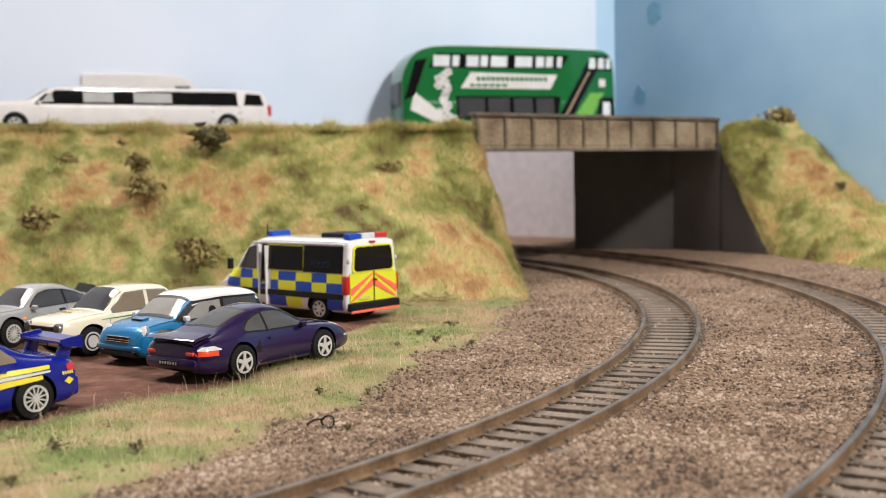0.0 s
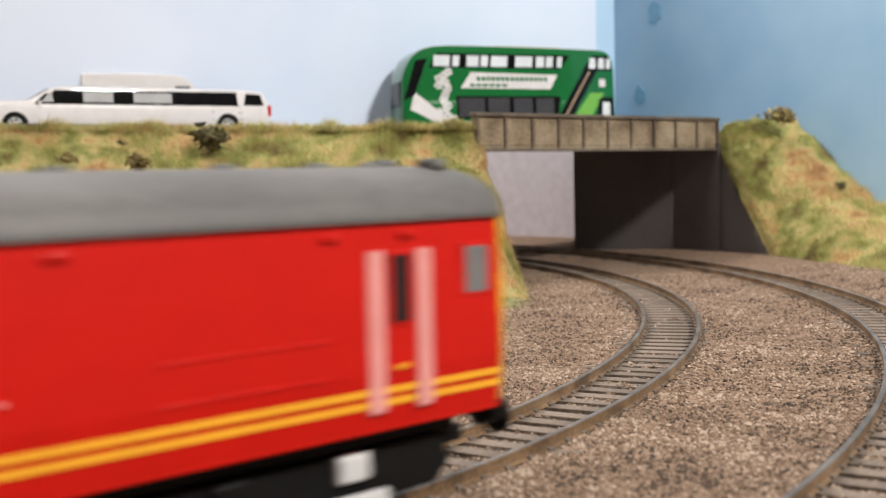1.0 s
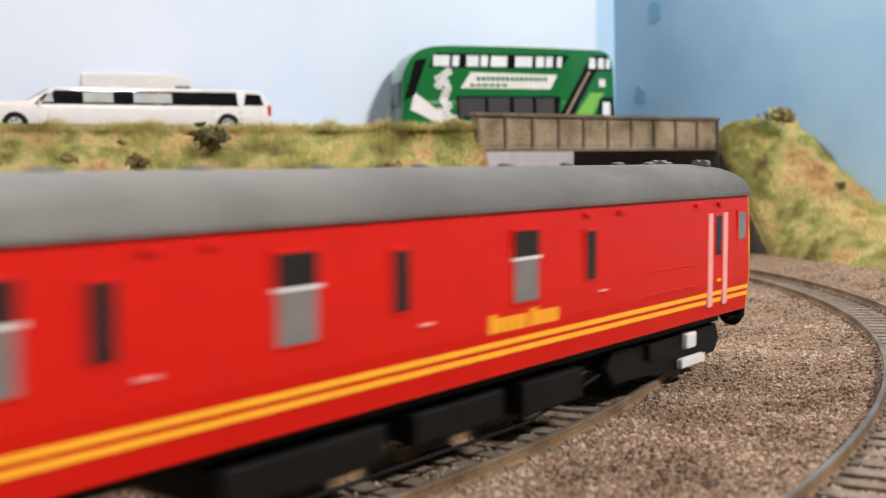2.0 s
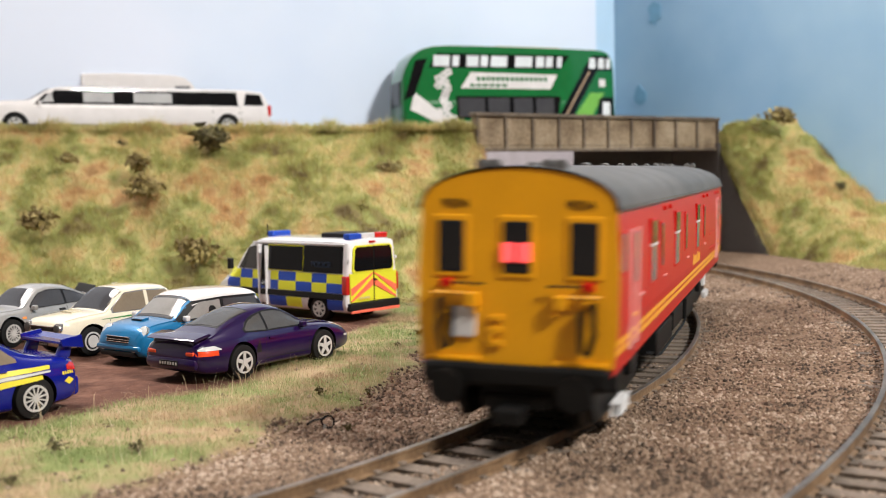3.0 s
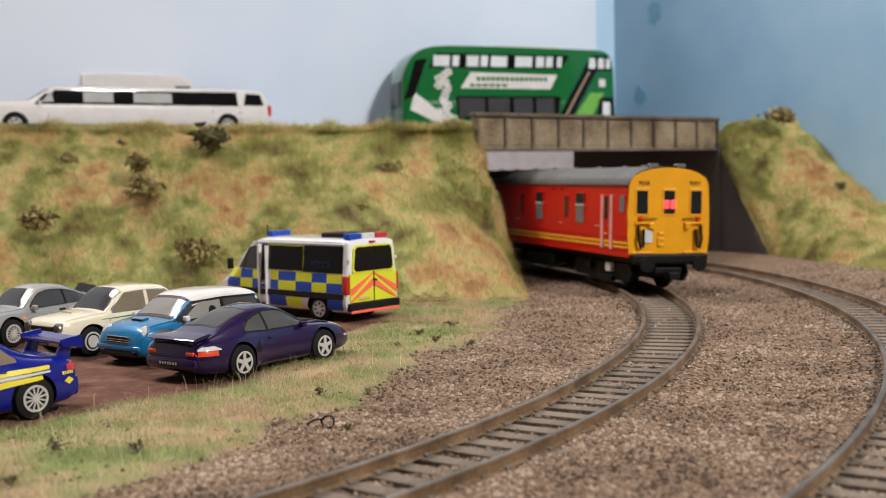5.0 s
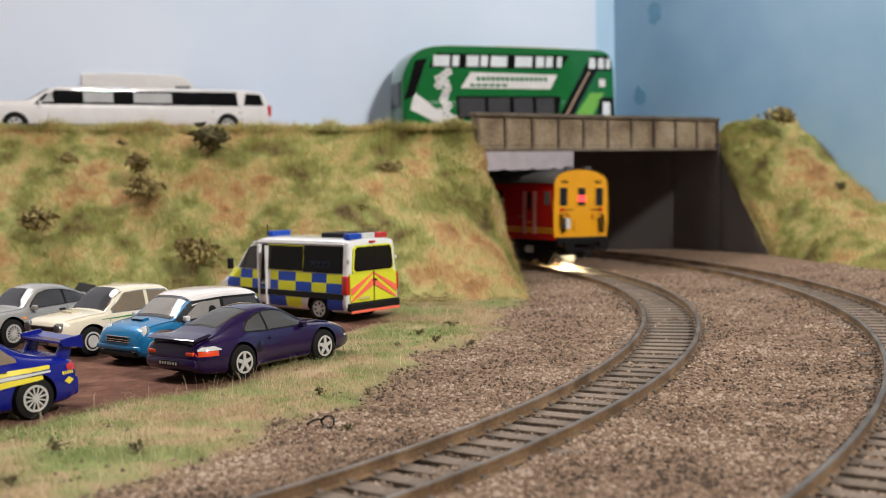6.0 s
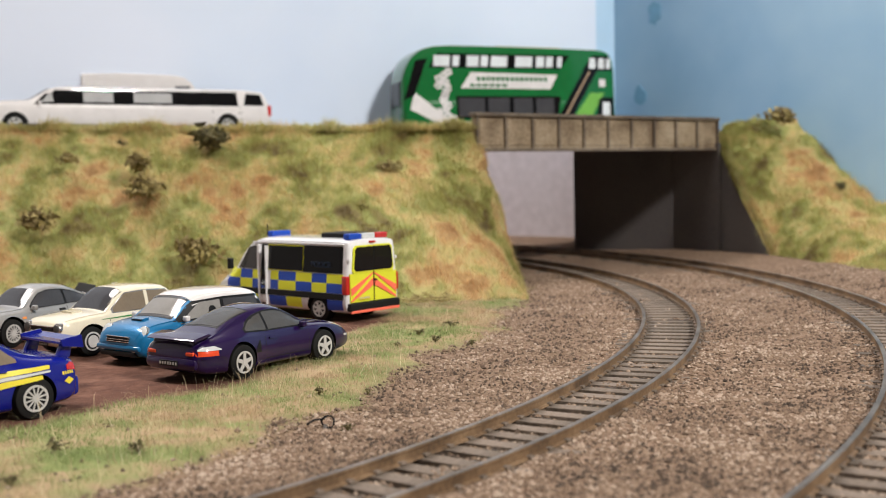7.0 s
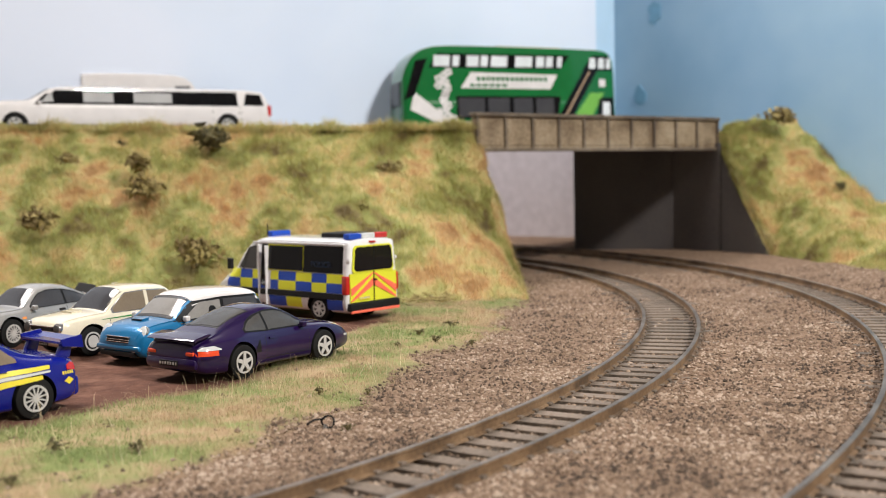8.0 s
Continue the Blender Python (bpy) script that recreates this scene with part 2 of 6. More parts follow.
# ---- ground ----
def build_ground():
    xs = list(np.arange(-700, -240, 20.0)) + list(np.arange(-240, 280, 3.0)) + list(np.arange(280, 901, 40.0))
    ys = list(np.arange(-900, 120, 40.0)) + list(np.arange(120, 600, 3.0)) + list(np.arange(600, 1101, 20.0))
    verts = [(x, y, ground_z(x, y)) for y in ys for x in xs]
    nx = len(xs)
    faces = [(j * nx + i, j * nx + i + 1, (j + 1) * nx + i + 1, (j + 1) * nx + i) for j in range(len(ys) - 1) for i in range(nx - 1)]
    ob = mesh("ground", verts, faces, M_BALLAST, smooth=True)
    zones = [ground_zone(x, y) for y in ys for x in xs]
    zones = [(*z, min(1.0, max(0.0, (11 - min(abs(math.hypot(x - CX, y - CY) - R_IN), abs(math.hypot(x - CX, y - CY) - R_OUT))) / 4))) for z, (x, y) in zip(zones, [(x, y) for y in ys for x in xs])]
    for k, key in enumerate(("verge", "earth", "trackbed")):
        at_ = ob.data.attributes.new(key, "FLOAT", "POINT")
        at_.data.foreach_set("value", [z[k] for z in zones])
    # one surface: ballast, verge scatter and earth, blended by the two plan maps
    m = bpy.data.materials.new("layout_ground")
    m.use_nodes = True
    t = m.node_tree
    b = t.nodes["Principled BSDF"]
    b.inputs["Roughness"].default_value = 0.95
    b.inputs["Specular IOR Level"].default_value = 0.15
    co = t.nodes.new("ShaderNodeTexCoord")

    def ramp(scale, stops, detail=5):
        n = t.nodes.new("ShaderNodeTexNoise")
        n.inputs["Scale"].default_value, n.inputs["Detail"].default_value = scale * 1000, detail
        n.inputs["Roughness"].default_value = 0.65
        t.links.new(co.outputs["Object"], n.inputs["Vector"])
        r = t.nodes.new("ShaderNodeValToRGB")
        e = r.color_ramp.elements
        while len(e) < len(stops):
            e.new(0.5)
        for i, c in enumerate(stops):
            e[i].position, e[i].color = 0.32 + 0.36 * i / (len(stops) - 1), (*c, 1)
        t.links.new(n.outputs["Fac"], r.inputs[0])
        return r.outputs[0], n

    def blend(key, a, c):
        at_ = t.nodes.new("ShaderNodeAttribute")
        at_.attribute_name = key
        mx = t.nodes.new("ShaderNodeMix")
        mx.data_type = "RGBA"
        t.links.new(at_.outputs["Fac"], mx.inputs[0])
        t.links.new(a, mx.inputs[6])
        t.links.new(c, mx.inputs[7])
        return mx.outputs[2]

    ballast, grain = ramp(0.6, ((0.09, 0.058, 0.039), (0.205, 0.137, 0.094), (0.3, 0.215, 0.158)))
    verge, _ = ramp(0.04, ((0.14, 0.18, 0.06), (0.22, 0.25, 0.095), (0.38, 0.27, 0.165), (0.21, 0.24, 0.09)), 8)
    earth, _ = ramp(0.12, ((0.07, 0.033, 0.024), (0.125, 0.06, 0.042), (0.19, 0.1, 0.07)), 8)
    # darker tone for the bed between the rails
    dark_bed, _ = ramp(0.5, ((0.03, 0.024, 0.02), (0.075, 0.058, 0.046), (0.15, 0.118, 0.095)))
    t.links.new(blend("earth", blend("verge", blend("trackbed", ballast, dark_bed), verge), earth), b.inputs["Base Color"])
    bp = t.nodes.new("ShaderNodeBump")
    bp.inputs["Strength"].default_value, bp.inputs["Distance"].default_value = 0.8, 0.0007
    t.links.new(grain.outputs["Fac"], bp.inputs["Height"])
    t.links.new(bp.outputs[0], b.inputs["Normal"])
    ob.data.materials[0] = m
    tagged(ob, "model railway baseboard with brown ballast, grass verge and red earth", "ground", kind="structure")


build_ground()


def loft_bank(name, crest, toe, n_u, n_v, mat, label, bulge=0.12, rough=3.0):
    verts, faces = [], []
    for i in range(n_u + 1):
        u = i / n_u
        c, t = along(crest, u), along(toe, u)
        for j in range(n_v + 1):
            v = j / n_v
            x, y, z = (a + (b - a) * v for a, b in zip(c, t))
            lift = math.sin(math.pi * v)
            k = rough * lift * fbm(x, y, z, 0.05, 4) + 1.5 * fbm(x, y, z, 0.16, 3) * (v < 0.99)
            crest_lump = 2.6 * max(0.0, fbm(x, 7.0, 2.0, 0.045, 3) + 0.25) * max(0.0, 1 - v * 5)
            verts.append((x + k * 0.5, y - abs(k) * 0.6, z + bulge * 30 * lift + k * 0.8 + crest_lump))
    for i in range(n_u):
        for j in range(n_v):
            a = i * (n_v + 1) + j
            faces.append((a, a + 1, a + n_v + 2, a + n_v + 1))
    ob = mesh(name, verts, faces, mat, smooth=True)
    return tagged(ob, label, "embankment", kind="structure"), verts


CREST = [(x, y, deck_z(x, y) + 0.3) for x, y, _ in CREST]
bank_left, bank_left_verts = loft_bank("embankment", CREST, TOE, 190, 40, M_GRASSBED, "steep embankment of green and straw scatter grass")
R_CREST = [(163, 664, 66), (168, 668, 74), (190, 682, 78), (213, 687, 79), (231, 663, 50), (247, 642, 26), (304, 566, 12), (360, 491, 8)]
R_TOE = [(163, 658, 57), (170, 640, 30), (180, 619, 0), (184, 590, -2), (188, 560, -3), (197, 501, -3), (214, 430, -3), (250, 350, -3)]
bank_right, bank_right_verts = loft_bank("embankment", R_CREST, R_TOE, 110, 30, M_GRASSBED, "smaller grass embankment falling away beside a bridge", bulge=0.05, rough=2.5)


# ---- walls of the backscene and of the room ----
def wall(name, a, b, z0, z1, mat, label, thick=8.0, away=1):
    ax, ay = a
    bx, by = b
    d = math.hypot(bx - ax, by - ay)
    nx, ny = -(by - ay) / d * thick * away, (bx - ax) / d * thick * away
    bm = slab([a, b, (bx + nx, by + ny), (ax + nx, ay + ny)], z0, z1)
    return tagged(part(name, bm, mat), label, "wall", kind="structure")


wdx, wdy = (WALL_CORNER[0] - WALL_A[0]), (WALL_CORNER[1] - WALL_A[1])
wl = math.hypot(wdx, wdy)
join = (WALL_CORNER[0] - wdx / wl * 14.5, WALL_CORNER[1] - wdy / wl * 14.5)
wall("backscene_1", WALL_A, join, 64.5, 420, M_SKY_LIT, "sky-blue painted backscene board, its colour paled by the light on it")
wall("backscene_2", join, (WALL_CORNER[0] + 8, WALL_CORNER[1] + 3), 64.5, 420, M_SKY_MID, "narrow light blue return of the backscene at the corner")
wall("backscene_3", WALL_CORNER, WALL_B, -6, 420, M_SKY_SHADED, "sky-blue painted backscene board in a shaded tone, with paint smudges")
for i, (a, b) in enumerate((((-1500, -1500), (1500, -1500)), ((1500, -1500), (1500, 1500)), ((1500, 1500), (-1500, 1500)), ((-1500, 1500), (-1500, -1500)))):
    wall("wall_%d" % (i + 1), a, b, -800, 1600, M_ROOM, "plain cream room wall", away=-1)
tagged(part("ceiling", slab([(-1510, -1510), (1510, -1510), (1510, 1510), (-1510, 1510)], 1600, 1640), M_ROOM), "plain room ceiling", "ceiling", kind="structure")
tagged(part("floor", slab([(-1510, -1510), (1510, -1510), (1510, 1510), (-1510, 1510)], -840, -800), M_ROOM), "plain room floor", "floor", kind="structure")

# road over the bridge and up the bank
ROAD = [(-460, 593), (-223, 573), (-107, 562), (-23, 554), (16, 556), (161, 667), (168, 672), (190, 684), (205, 694), (124, 800), (-690, 504)]
tagged(part("road", slab(ROAD, lambda x, y: deck_z(x, y) - 7, deck_z), M_ROAD), "grey card road on top of the embankment and bridge", "road", kind="structure")


# ---- bridge ----
def board(name, a, b, z0, z1, mat, label, parent, thick=2.5):
    d = math.dist(a, b)
    nx, ny = (b[1] - a[1]) / d * thick, -(b[0] - a[0]) / d * thick
    return part(name, slab([a, b, (b[0] + nx, b[1] + ny), (a[0] + nx, a[1] + ny)], z0, z1), mat, parent, label)


def build_bridge():
    br = thing("road_bridge", at(0, 0), "weathered plate girder bridge on dark card abutments", "bridge")
    p, q = Vector((16, 553)), Vector((161, 664))
    u = (q - p).normalized()
    n = Vector((u.y, -u.x))
    L = (q - p).length

    def gbox(s0, s1, d0, d1, z0, z1, bm, bevel=0.15):
        b2 = box(s0, s1, d0, d1, z0, z1, bevel, bm)
        return b2

    rot = Matrix(((u.x, n.x, 0, p.x * MM), (u.y, n.y, 0, p.y * MM), (0, 0, 1, 0), (0, 0, 0, 1)))
    g = part("girder", gbox(0, L, -1.2, 1.2, 60, 77.5, None, 0.2), M_GIRDER, br, "long brown-grey girder web")
    g.matrix_basis = rot
    for nm, z0, z1, d in (("top_flange", 76.6, 78.4, 2.8), ("bottom_flange", 59.3, 60.9, 2.8)):
        f = part(nm, gbox(-0.5, L + 0.5, -d, d, z0, z1, None, 0.25), M_GIRDER_RIB, br)
        f.matrix_basis = rot
    for i in range(11):
        s = 0.9 + i * (L - 1.8) / 10
        f = part("rib", gbox(s - 0.65, s + 0.65, 1.0, 2.5, 60.8, 76.7, None, 0.15), M_GIRDER_RIB, br)
        f.matrix_basis = rot
    for i in range(10):
        s = 0.9 + (i + 0.5) * (L - 1.8) / 10
        w = (L - 1.8) / 20 - 1.6
        f = part("web_panel", gbox(s - w, s + w, 1.0, 1.6, 62.3, 75.2, None, 0.35), M_GIRDER, br)
        f.matrix_basis = rot
    board("abutment", (142, 692), (88, 741), -4, 63.6, M_BOARD_DARK, "matt dark grey card abutment", br, -2.5)
    board("abutment", (163.5, 660), (142.5, 692.5), -4, 63.6, M_BOARD_DARK, "matt dark grey card abutment", br, -2.5)
    wing = slab([(163, 660), (181, 620), (183.3, 621), (165.3, 661)], -4, lambda x, y: 62 if y > 640 else 1.5)
    part("wing_wall", wing, M_BOARD_DARK, br, "sloping dark wing wall")
    board("backing_board", (112, 813), (10, 896), -4, 150, M_BOARD_WHITE, "off-white backing board behind the bridge", br, -2.5)
    board("abutment", (15.5, 560), (2, 640), -4, 63.6, M_BOARD_DARK, "", br, 2.5)


build_bridge()


# ---- track ----
def build_track(r, d0, d1, label):
    tr = thing("railway_track", at(0, 0), label, "railway track", "curved tracks")
    n = int((d1 - d0) / 1.0)
    for side in (-8.65, 8.65):
        for nm, prof, mat in (("rail", ((-1.0, -2.5), (1.0, -2.5), (0.9, -2.2), (0.35, -2.0), (0.35, -0.75), (0.6, -0.6), (0.6, -0.12), (-0.6, -0.12), (-0.6, -0.6), (-0.35, -0.75), (-0.35, -2.0), (-0.9, -2.2)), M_RAIL),
                              ("railhead", ((-0.6, -0.12), (0.6, -0.12), (0.5, 0.0), (-0.5, 0.0)), M_RAILTOP)):
            verts, faces = [], []
            k = len(prof)
            for i in range(n + 1):
                a = d0 + (d1 - d0) * i / n
                for o, z in prof:
                    q = max(a, BEND)
                    x, y = track_at(r, a)
                    x, y = x + (side + o) * math.cos(radians(q)), y + (side + o) * math.sin(radians(q))
                    verts.append((x, y, z))
            for i in range(n):
                for j in range(k):
                    faces.append((i * k + j, i * k + (j + 1) % k, (i + 1) * k + (j + 1) % k, (i + 1) * k + j))
            mesh(nm, verts, faces, mat, tr)
    bm = box(-15, 15, -2.05, 2.05, -4.6, -2.5, 0.15)
    first = part("sleeper", bm, M_SLEEPER, tr)
    bm = box(-1.4, 1.4, -0.8, 0.8, -2.55, -1.85, 0.25)
    chair = part("rail_chair", bm, M_SLEEPER, tr)
    step = math.degrees(7.3 / r)
    cnt = int((d1 - d0) / step)
    rnd = random.Random(5)
    for i in range(cnt):
        a = d0 + (i + 0.5) * step + rnd.uniform(-0.05, 0.05)
        x, y = track_at(r, a)
        turn = max(a, BEND)
        m = at(x, y, 0, turn + rnd.uniform(-1.2, 1.2))
        ob = first if i == 0 else new("sleeper", first.data)
        ob.parent, ob.matrix_basis = tr, m
        near = y < 480
        for j, s in enumerate((-8.65, 8.65)):
            if not near:
                continue
            c = chair if (i == 0 and j == 0) else new("rail_chair", chair.data)
            c.parent, c.matrix_basis = tr, at(x + s * math.cos(radians(turn)), y + s * math.sin(radians(turn)), 0, turn)
    return tr


build_track(R_IN, -88, 74, "curved model railway track with rusty rails and dark sleepers")
build_track(R_OUT, -76, 66, "outer curved model track with rusty rails, partly sunk in ballast")

def text(name, words, size, mat, parent, m):
    """Raised lettering in the built-in font, centred on its place."""
    cu = bpy.data.curves.new(name, "FONT")
    cu.body, cu.size, cu.align_x, cu.extrude = words, size * MM, "CENTER", 0.00006
    tmp = new(name, cu)
    me = bpy.data.meshes.new_from_object(tmp)
    bpy.data.objects.remove(tmp)
    me.materials.append(mat)
    ob = new(name, me)
    ob.parent, ob.matrix_basis = parent, m
    return ob


# ---- the red coach ----
def coach_section(z):
    """Half-width of the body side at a height."""
    if z < 22:
        return 17.2 + (z - 13) * 0.1
    return 18.1 - max(0, z - 32) * 0.05


def build_coach():
    co = thing("passenger_coach", at(0, 0), "red motor luggage coach with grey roof and yellow cab ends", "train coach")
    L = 128.0
    # body: x runs along the coach, y across
    prof = [(coach_section(z), z) for z in (14.6, 17, 22, 28, 34, 40, 43.0)]
    verts, faces = [], []
    xs = [-L, L]
    sec = [(-w, z) for w, z in prof] + [(w, z) for w, z in reversed(prof)]
    for x in xs:
        verts += [(x, y, z) for y, z in sec]
    k = len(sec)
    faces = [(i, (i + 1) % k, k + (i + 1) % k, k + i) for i in range(k)] + [tuple(range(k)), tuple(range(2 * k - 1, k - 1, -1))]
    body = mesh("body", verts, faces, M_RED, co, "bright red body sides")
    # roof
    arc = []
    for i in range(17):
        a = math.pi * i / 16
        arc.append((-18.1 * math.cos(a), 42.8 + 7.4 * math.sin(a) ** 0.92))
    verts, faces = [], []
    stations = [(-L - 0.7, 0.99), (-L + 5, 1.0), (0, 1.0), (L - 5, 1.0), (L + 0.7, 0.99)]
    for x, s in stations:
        verts += [(x, y * s, 42.8 + (z - 42.8) * s) for y, z in arc]
    k = len(arc)
    for i in range(len(stations) - 1):
        faces += [(i * k + j, i * k + j + 1, (i + 1) * k + j + 1, (i + 1) * k + j) for j in range(k - 1)]
    mesh("roof", verts, faces, M_ROOF, co, "matt grey curved roof", smooth=True)
    for x in (-116, -106, -88, -62, -36, -10, 16, 44, 68, 92, 108, 118):
        bm = cyl((x, 0, 50.0), (1, 0, 0), 0.9, 3.6, 10, bevel=0.3)
        cyl((x, 0, 49.6), (0, 0, 1), 0.8, 1.2, 8, bm=bm)
        part("roof_vent", bm, M_ROOF, co)
    for s in (1, -1):
        part("rain_strip", box(-L, L, s * 18.0 - 0.35, s * 18.0 + 0.35, 42.5, 43.2), M_ROOF, co)
        for z0, z1 in ((17.2, 18.2), (18.9, 19.9)):
            y = coach_section((z0 + z1) / 2)
            part("lining", box(-L, L, s * y - 0.1, s * y + 0.12, z0, z1), M_LINE, co, "yellow lining stripe")
        part("solebar", box(-L, L, s * 16.9 - 0.4, s * 17.2 + 0.3, 13.6, 15.2, 0.2), M_RED, co, "red solebar")
    # cab ends
    for s in (1, -1):
        end = bmesh.new()
        out = [(y, z) for y, z in [(-coach_section(z), z) for z in (15.0, 22, 32, 42.2)]] + [(y * 0.965, 42.8 + (z - 42.8) * 0.93) for y, z in arc] + [(coach_section(z), z) for z in (42.2, 32, 22, 15.0)]
        a = [end.verts.new((s * (L - 0.5), y, z)) for y, z in out]
        b = [end.verts.new((s * (L + 0.35), y, z)) for y, z in out]
        n = len(out)
        end.faces.new(a)
        end.faces.new(b[::-1])
        for i in range(n):
            end.faces.new((a[i], a[(i + 1) % n], b[(i + 1) % n], b[i]))
        cab = part("cab_front", end, M_YELLOW, co, "yellow flat cab end")
        X = s * (L + 0.35)

        def fbox(nm, y0, y1, z0, z1, d, mat, bev=0.2, lab="", d0=-0.5):
            return part(nm, box(min(X + s * d0, X + s * d), max(X + s * d0, X + s * d), y0, y1, z0, z1, bev), mat, cab, lab)

        for yc, w in ((-12.0, 2.6), (0, 2.6), (12.0, 2.6)):
            fbox("window_frame", yc - w - 0.7, yc + w + 0.7, 30.2, 41.4, 0.25, M_YELLOW, 0.3)
            fbox("cab_window", yc - w, yc + w, 31.0, 40.5, 0.4, M_GLASS, 0.5, "dark cab window")
        fbox("tail_blind", -2.6, -0.3, 33.2, 36.6, 0.7, M_TAIL, 0.1, "lit red tail blind")
        fbox("tail_blind", 0.3, 2.6, 33.2, 36.6, 0.7, M_TAIL, 0.1, "lit red tail blind")
        for yc in (-11.3, 11.3):
            text("number", "9004", 2.5, M_BLACK, cab, pose((X + s * 0.06) * MM, yc * MM, 42.5 * MM, 90, 0, 90 * s))
        part("buffer_beam", box(min(X, X + s * 1.0) - 0.8, max(X, X + s * 1.0), -17, 17, 11.0, 15.2, 0.9), M_BLACK, cab, "black buffer beam")
        for yc in (-11.5, 11.5):
            bm = cyl((X + s * 2.4, yc, 11.2), (1, 0, 0), 1.4, 4.5, 14)
            cyl((X + s * 4.6, yc, 11.2), (1, 0, 0), 3.1, 0.8, 18, bm=bm)
            part("buffer", bm, M_BLACK, cab)
            fbox("step_bar", yc - 5, yc + 5, 15.2, 16.0, 0.9, M_YELLOW, 0.2)
            part("handrail", rod([(X + s * 0.9, yc * 0.5, 29.2), (X + s * 0.9, yc * 1.02, 29.3)], 0.22), M_BLACK, cab)
            fbox("marker_lamp", yc * 1.12 - 1, yc * 1.12 + 1, 28.4, 30.0, 0.9, M_RED, 0.3, "small red lamp")
            y2 = yc * 1.2
            part("jumper_cable", rod([(X + s * 0.9, y2, 26.5), (X + s * 1.5, y2 * 1.02, 21), (X + s * 1.6, y2 * 0.95, 17.4), (X + s * 1.5, y2 * 0.86, 18.2), (X + s * 0.9, y2 * 0.84, 25)], 0.55), M_BLACK, cab, "black hanging jumper cable")
            part("pipe", rod([(X + s * 0.8, y2 * 1.1, 27.4), (X + s * 0.9, yc * 0.62, 27.3), (X + s * 0.9, yc * 0.62, 24)], 0.4), M_YELLOW, cab)
            fbox("socket", yc * 0.7 - 1.2, yc * 0.7 + 1.2, 25.0, 27.6, 1.4, M_YELLOW, 0.3)
        fbox("route_plate", -s * 9.6 - 2.2, -s * 9.6 + 2.2, 19.6, 25.0, 0.5, M_GREYW, 0.1, "pale grey plate")
        for z in (18, 20.4, 22.6):
            fbox("lamp_iron", s * -3.6 - 1.2, s * -3.6 + 1.2, z, z + 1.1, 0.6, M_YELLOW, 0.2)
        fbox("bracket", 4, 5.2, 18.5, 21.6, 0.6, M_YELLOW, 0.2)
        for yc in (-6, 6):
            bm = bmesh.new()
            cyl((X - s * 3, yc - 1.1, 50.3), (1, 0, 0), 1.0, 2.4, 12, bm=bm)
            cyl((X - s * 3, yc + 1.1, 50.3), (1, 0, 0), 1.0, 2.4, 12, bm=bm)
            part("roof_horn", bm, M_ROOF, cab)
        # couplings and brake gear under the end
        part("coupling", box(min(X + s * 1, X + s * 6), max(X + s * 1, X + s * 6), -2.5, 2.5, 5.2, 8.0, 0.4), M_BLACK, cab)
        # brake rigging behind the beam
        part("brake_rigging", box(min(X - s * 2, X + s * 0.5), max(X - s * 2, X + s * 0.5), -6, 6, 7.0, 9.6, 0.4), M_BLACK, cab)
    # side windows, doors and panels
    big, thin = (4.0, 26.0, 38.8, M_GLASS_MID), (2.0, 28.0, 37.6, M_GLASS)
    wins = [(-123, 2.3, 31.5, 38.4, M_GLASS_MID), (-108.5, 1.7, 28.5, 38.0, M_GLASS), (-82, *big), (-67, *thin), (-35, *big), (-12, *thin),
            (23.5, *big), (47, *thin), (108.5, 1.7, 28.5, 38.0, M_GLASS), (123, 2.3, 31.5, 38.4, M_GLASS_MID)]
    for s in (1, -1):
        for x, w, z0, z1, mat in wins:
            y = s * (coach_section((z0 + z1) / 2) - 0.05)
            part("window_frame", box(x - w - 0.5, x + w + 0.5, y - 0.3, y + 0.3, z0 - 0.5, z1 + 0.5, 0.2), M_RED, co)
            pane = part("side_window", box(x - w, x + w, y - 0.4, y + 0.4, z0, z1, 0.3), mat, co, "grey side window")
            if w > 3:
                part("glazing_bar", box(x - w - 0.6, x + w + 0.6, y - 0.55, y + 0.55, z1 - 5.2, z1 - 4.6), M_GREYW, pane, "pale glazing bar")
                part("ventilator", box(x - w, x + w, y - 0.45, y + 0.45, z1 - 4.6, z1), M_GLASS, pane)
        for xe in (-108.5, 108.5):
            for dx in (-4.3, 4.3):
                y = s * 17.95
                part("door_pillar", box(xe + dx - 1.3, xe + dx + 1.3, y - 0.3, y + 0.3, 16.4, 38.6, 0.1), M_PALE, co, "pale pink door pillar strip")
            part("door_handle", box(xe - 1.2, xe + 1.2, s * 18.1 - 0.4, s * 18.1 + 0.4, 22.2, 22.8), M_LINE, co)
        for i, x in enumerate((74, 80.5, 87, 93.5)):
            for z in (22, 27):
                part("panel_bead", box(x - 2.7, x + 2.7, s * 18.0 - 0.3, s * 18.0 + 0.32, z, z + 0.45, 0.1), M_RED, co)
        for i in range(9):
            z = 21.4
            x = 13 + i * 2.5 + (0.7 if i > 4 else 0)
            part("lettering_bar", box(x - 1.0, x + 1.0, s * 17.95 - 0.2, s * 17.85 + 0.2, z, z + 2.6 if i not in (0, 5) else z + 3.3), M_LINE, co)
        for x in (-60, -50, 60, 46, 110, 97):
            part("vent_cowl", box(x - 1.2, x + 1.2, s * 18.0 - 0.4, s * 18.0 + 0.4, 40.2, 41.2, 0.2), M_RED, co)
        for x in (51.5, -6, -61, -100):
            part("grab_handle", box(x - 1.6, x + 1.6, s * 18.2 - 0.4, s * 18.2 + 0.4, 25.2, 25.6), M_PALE, co)
    # underframe
    part("underframe", box(-L + 4, L - 4, -12.0, 12.0, 10.4, 14.6, 0.4), M_BLACK, co, "black underframe")
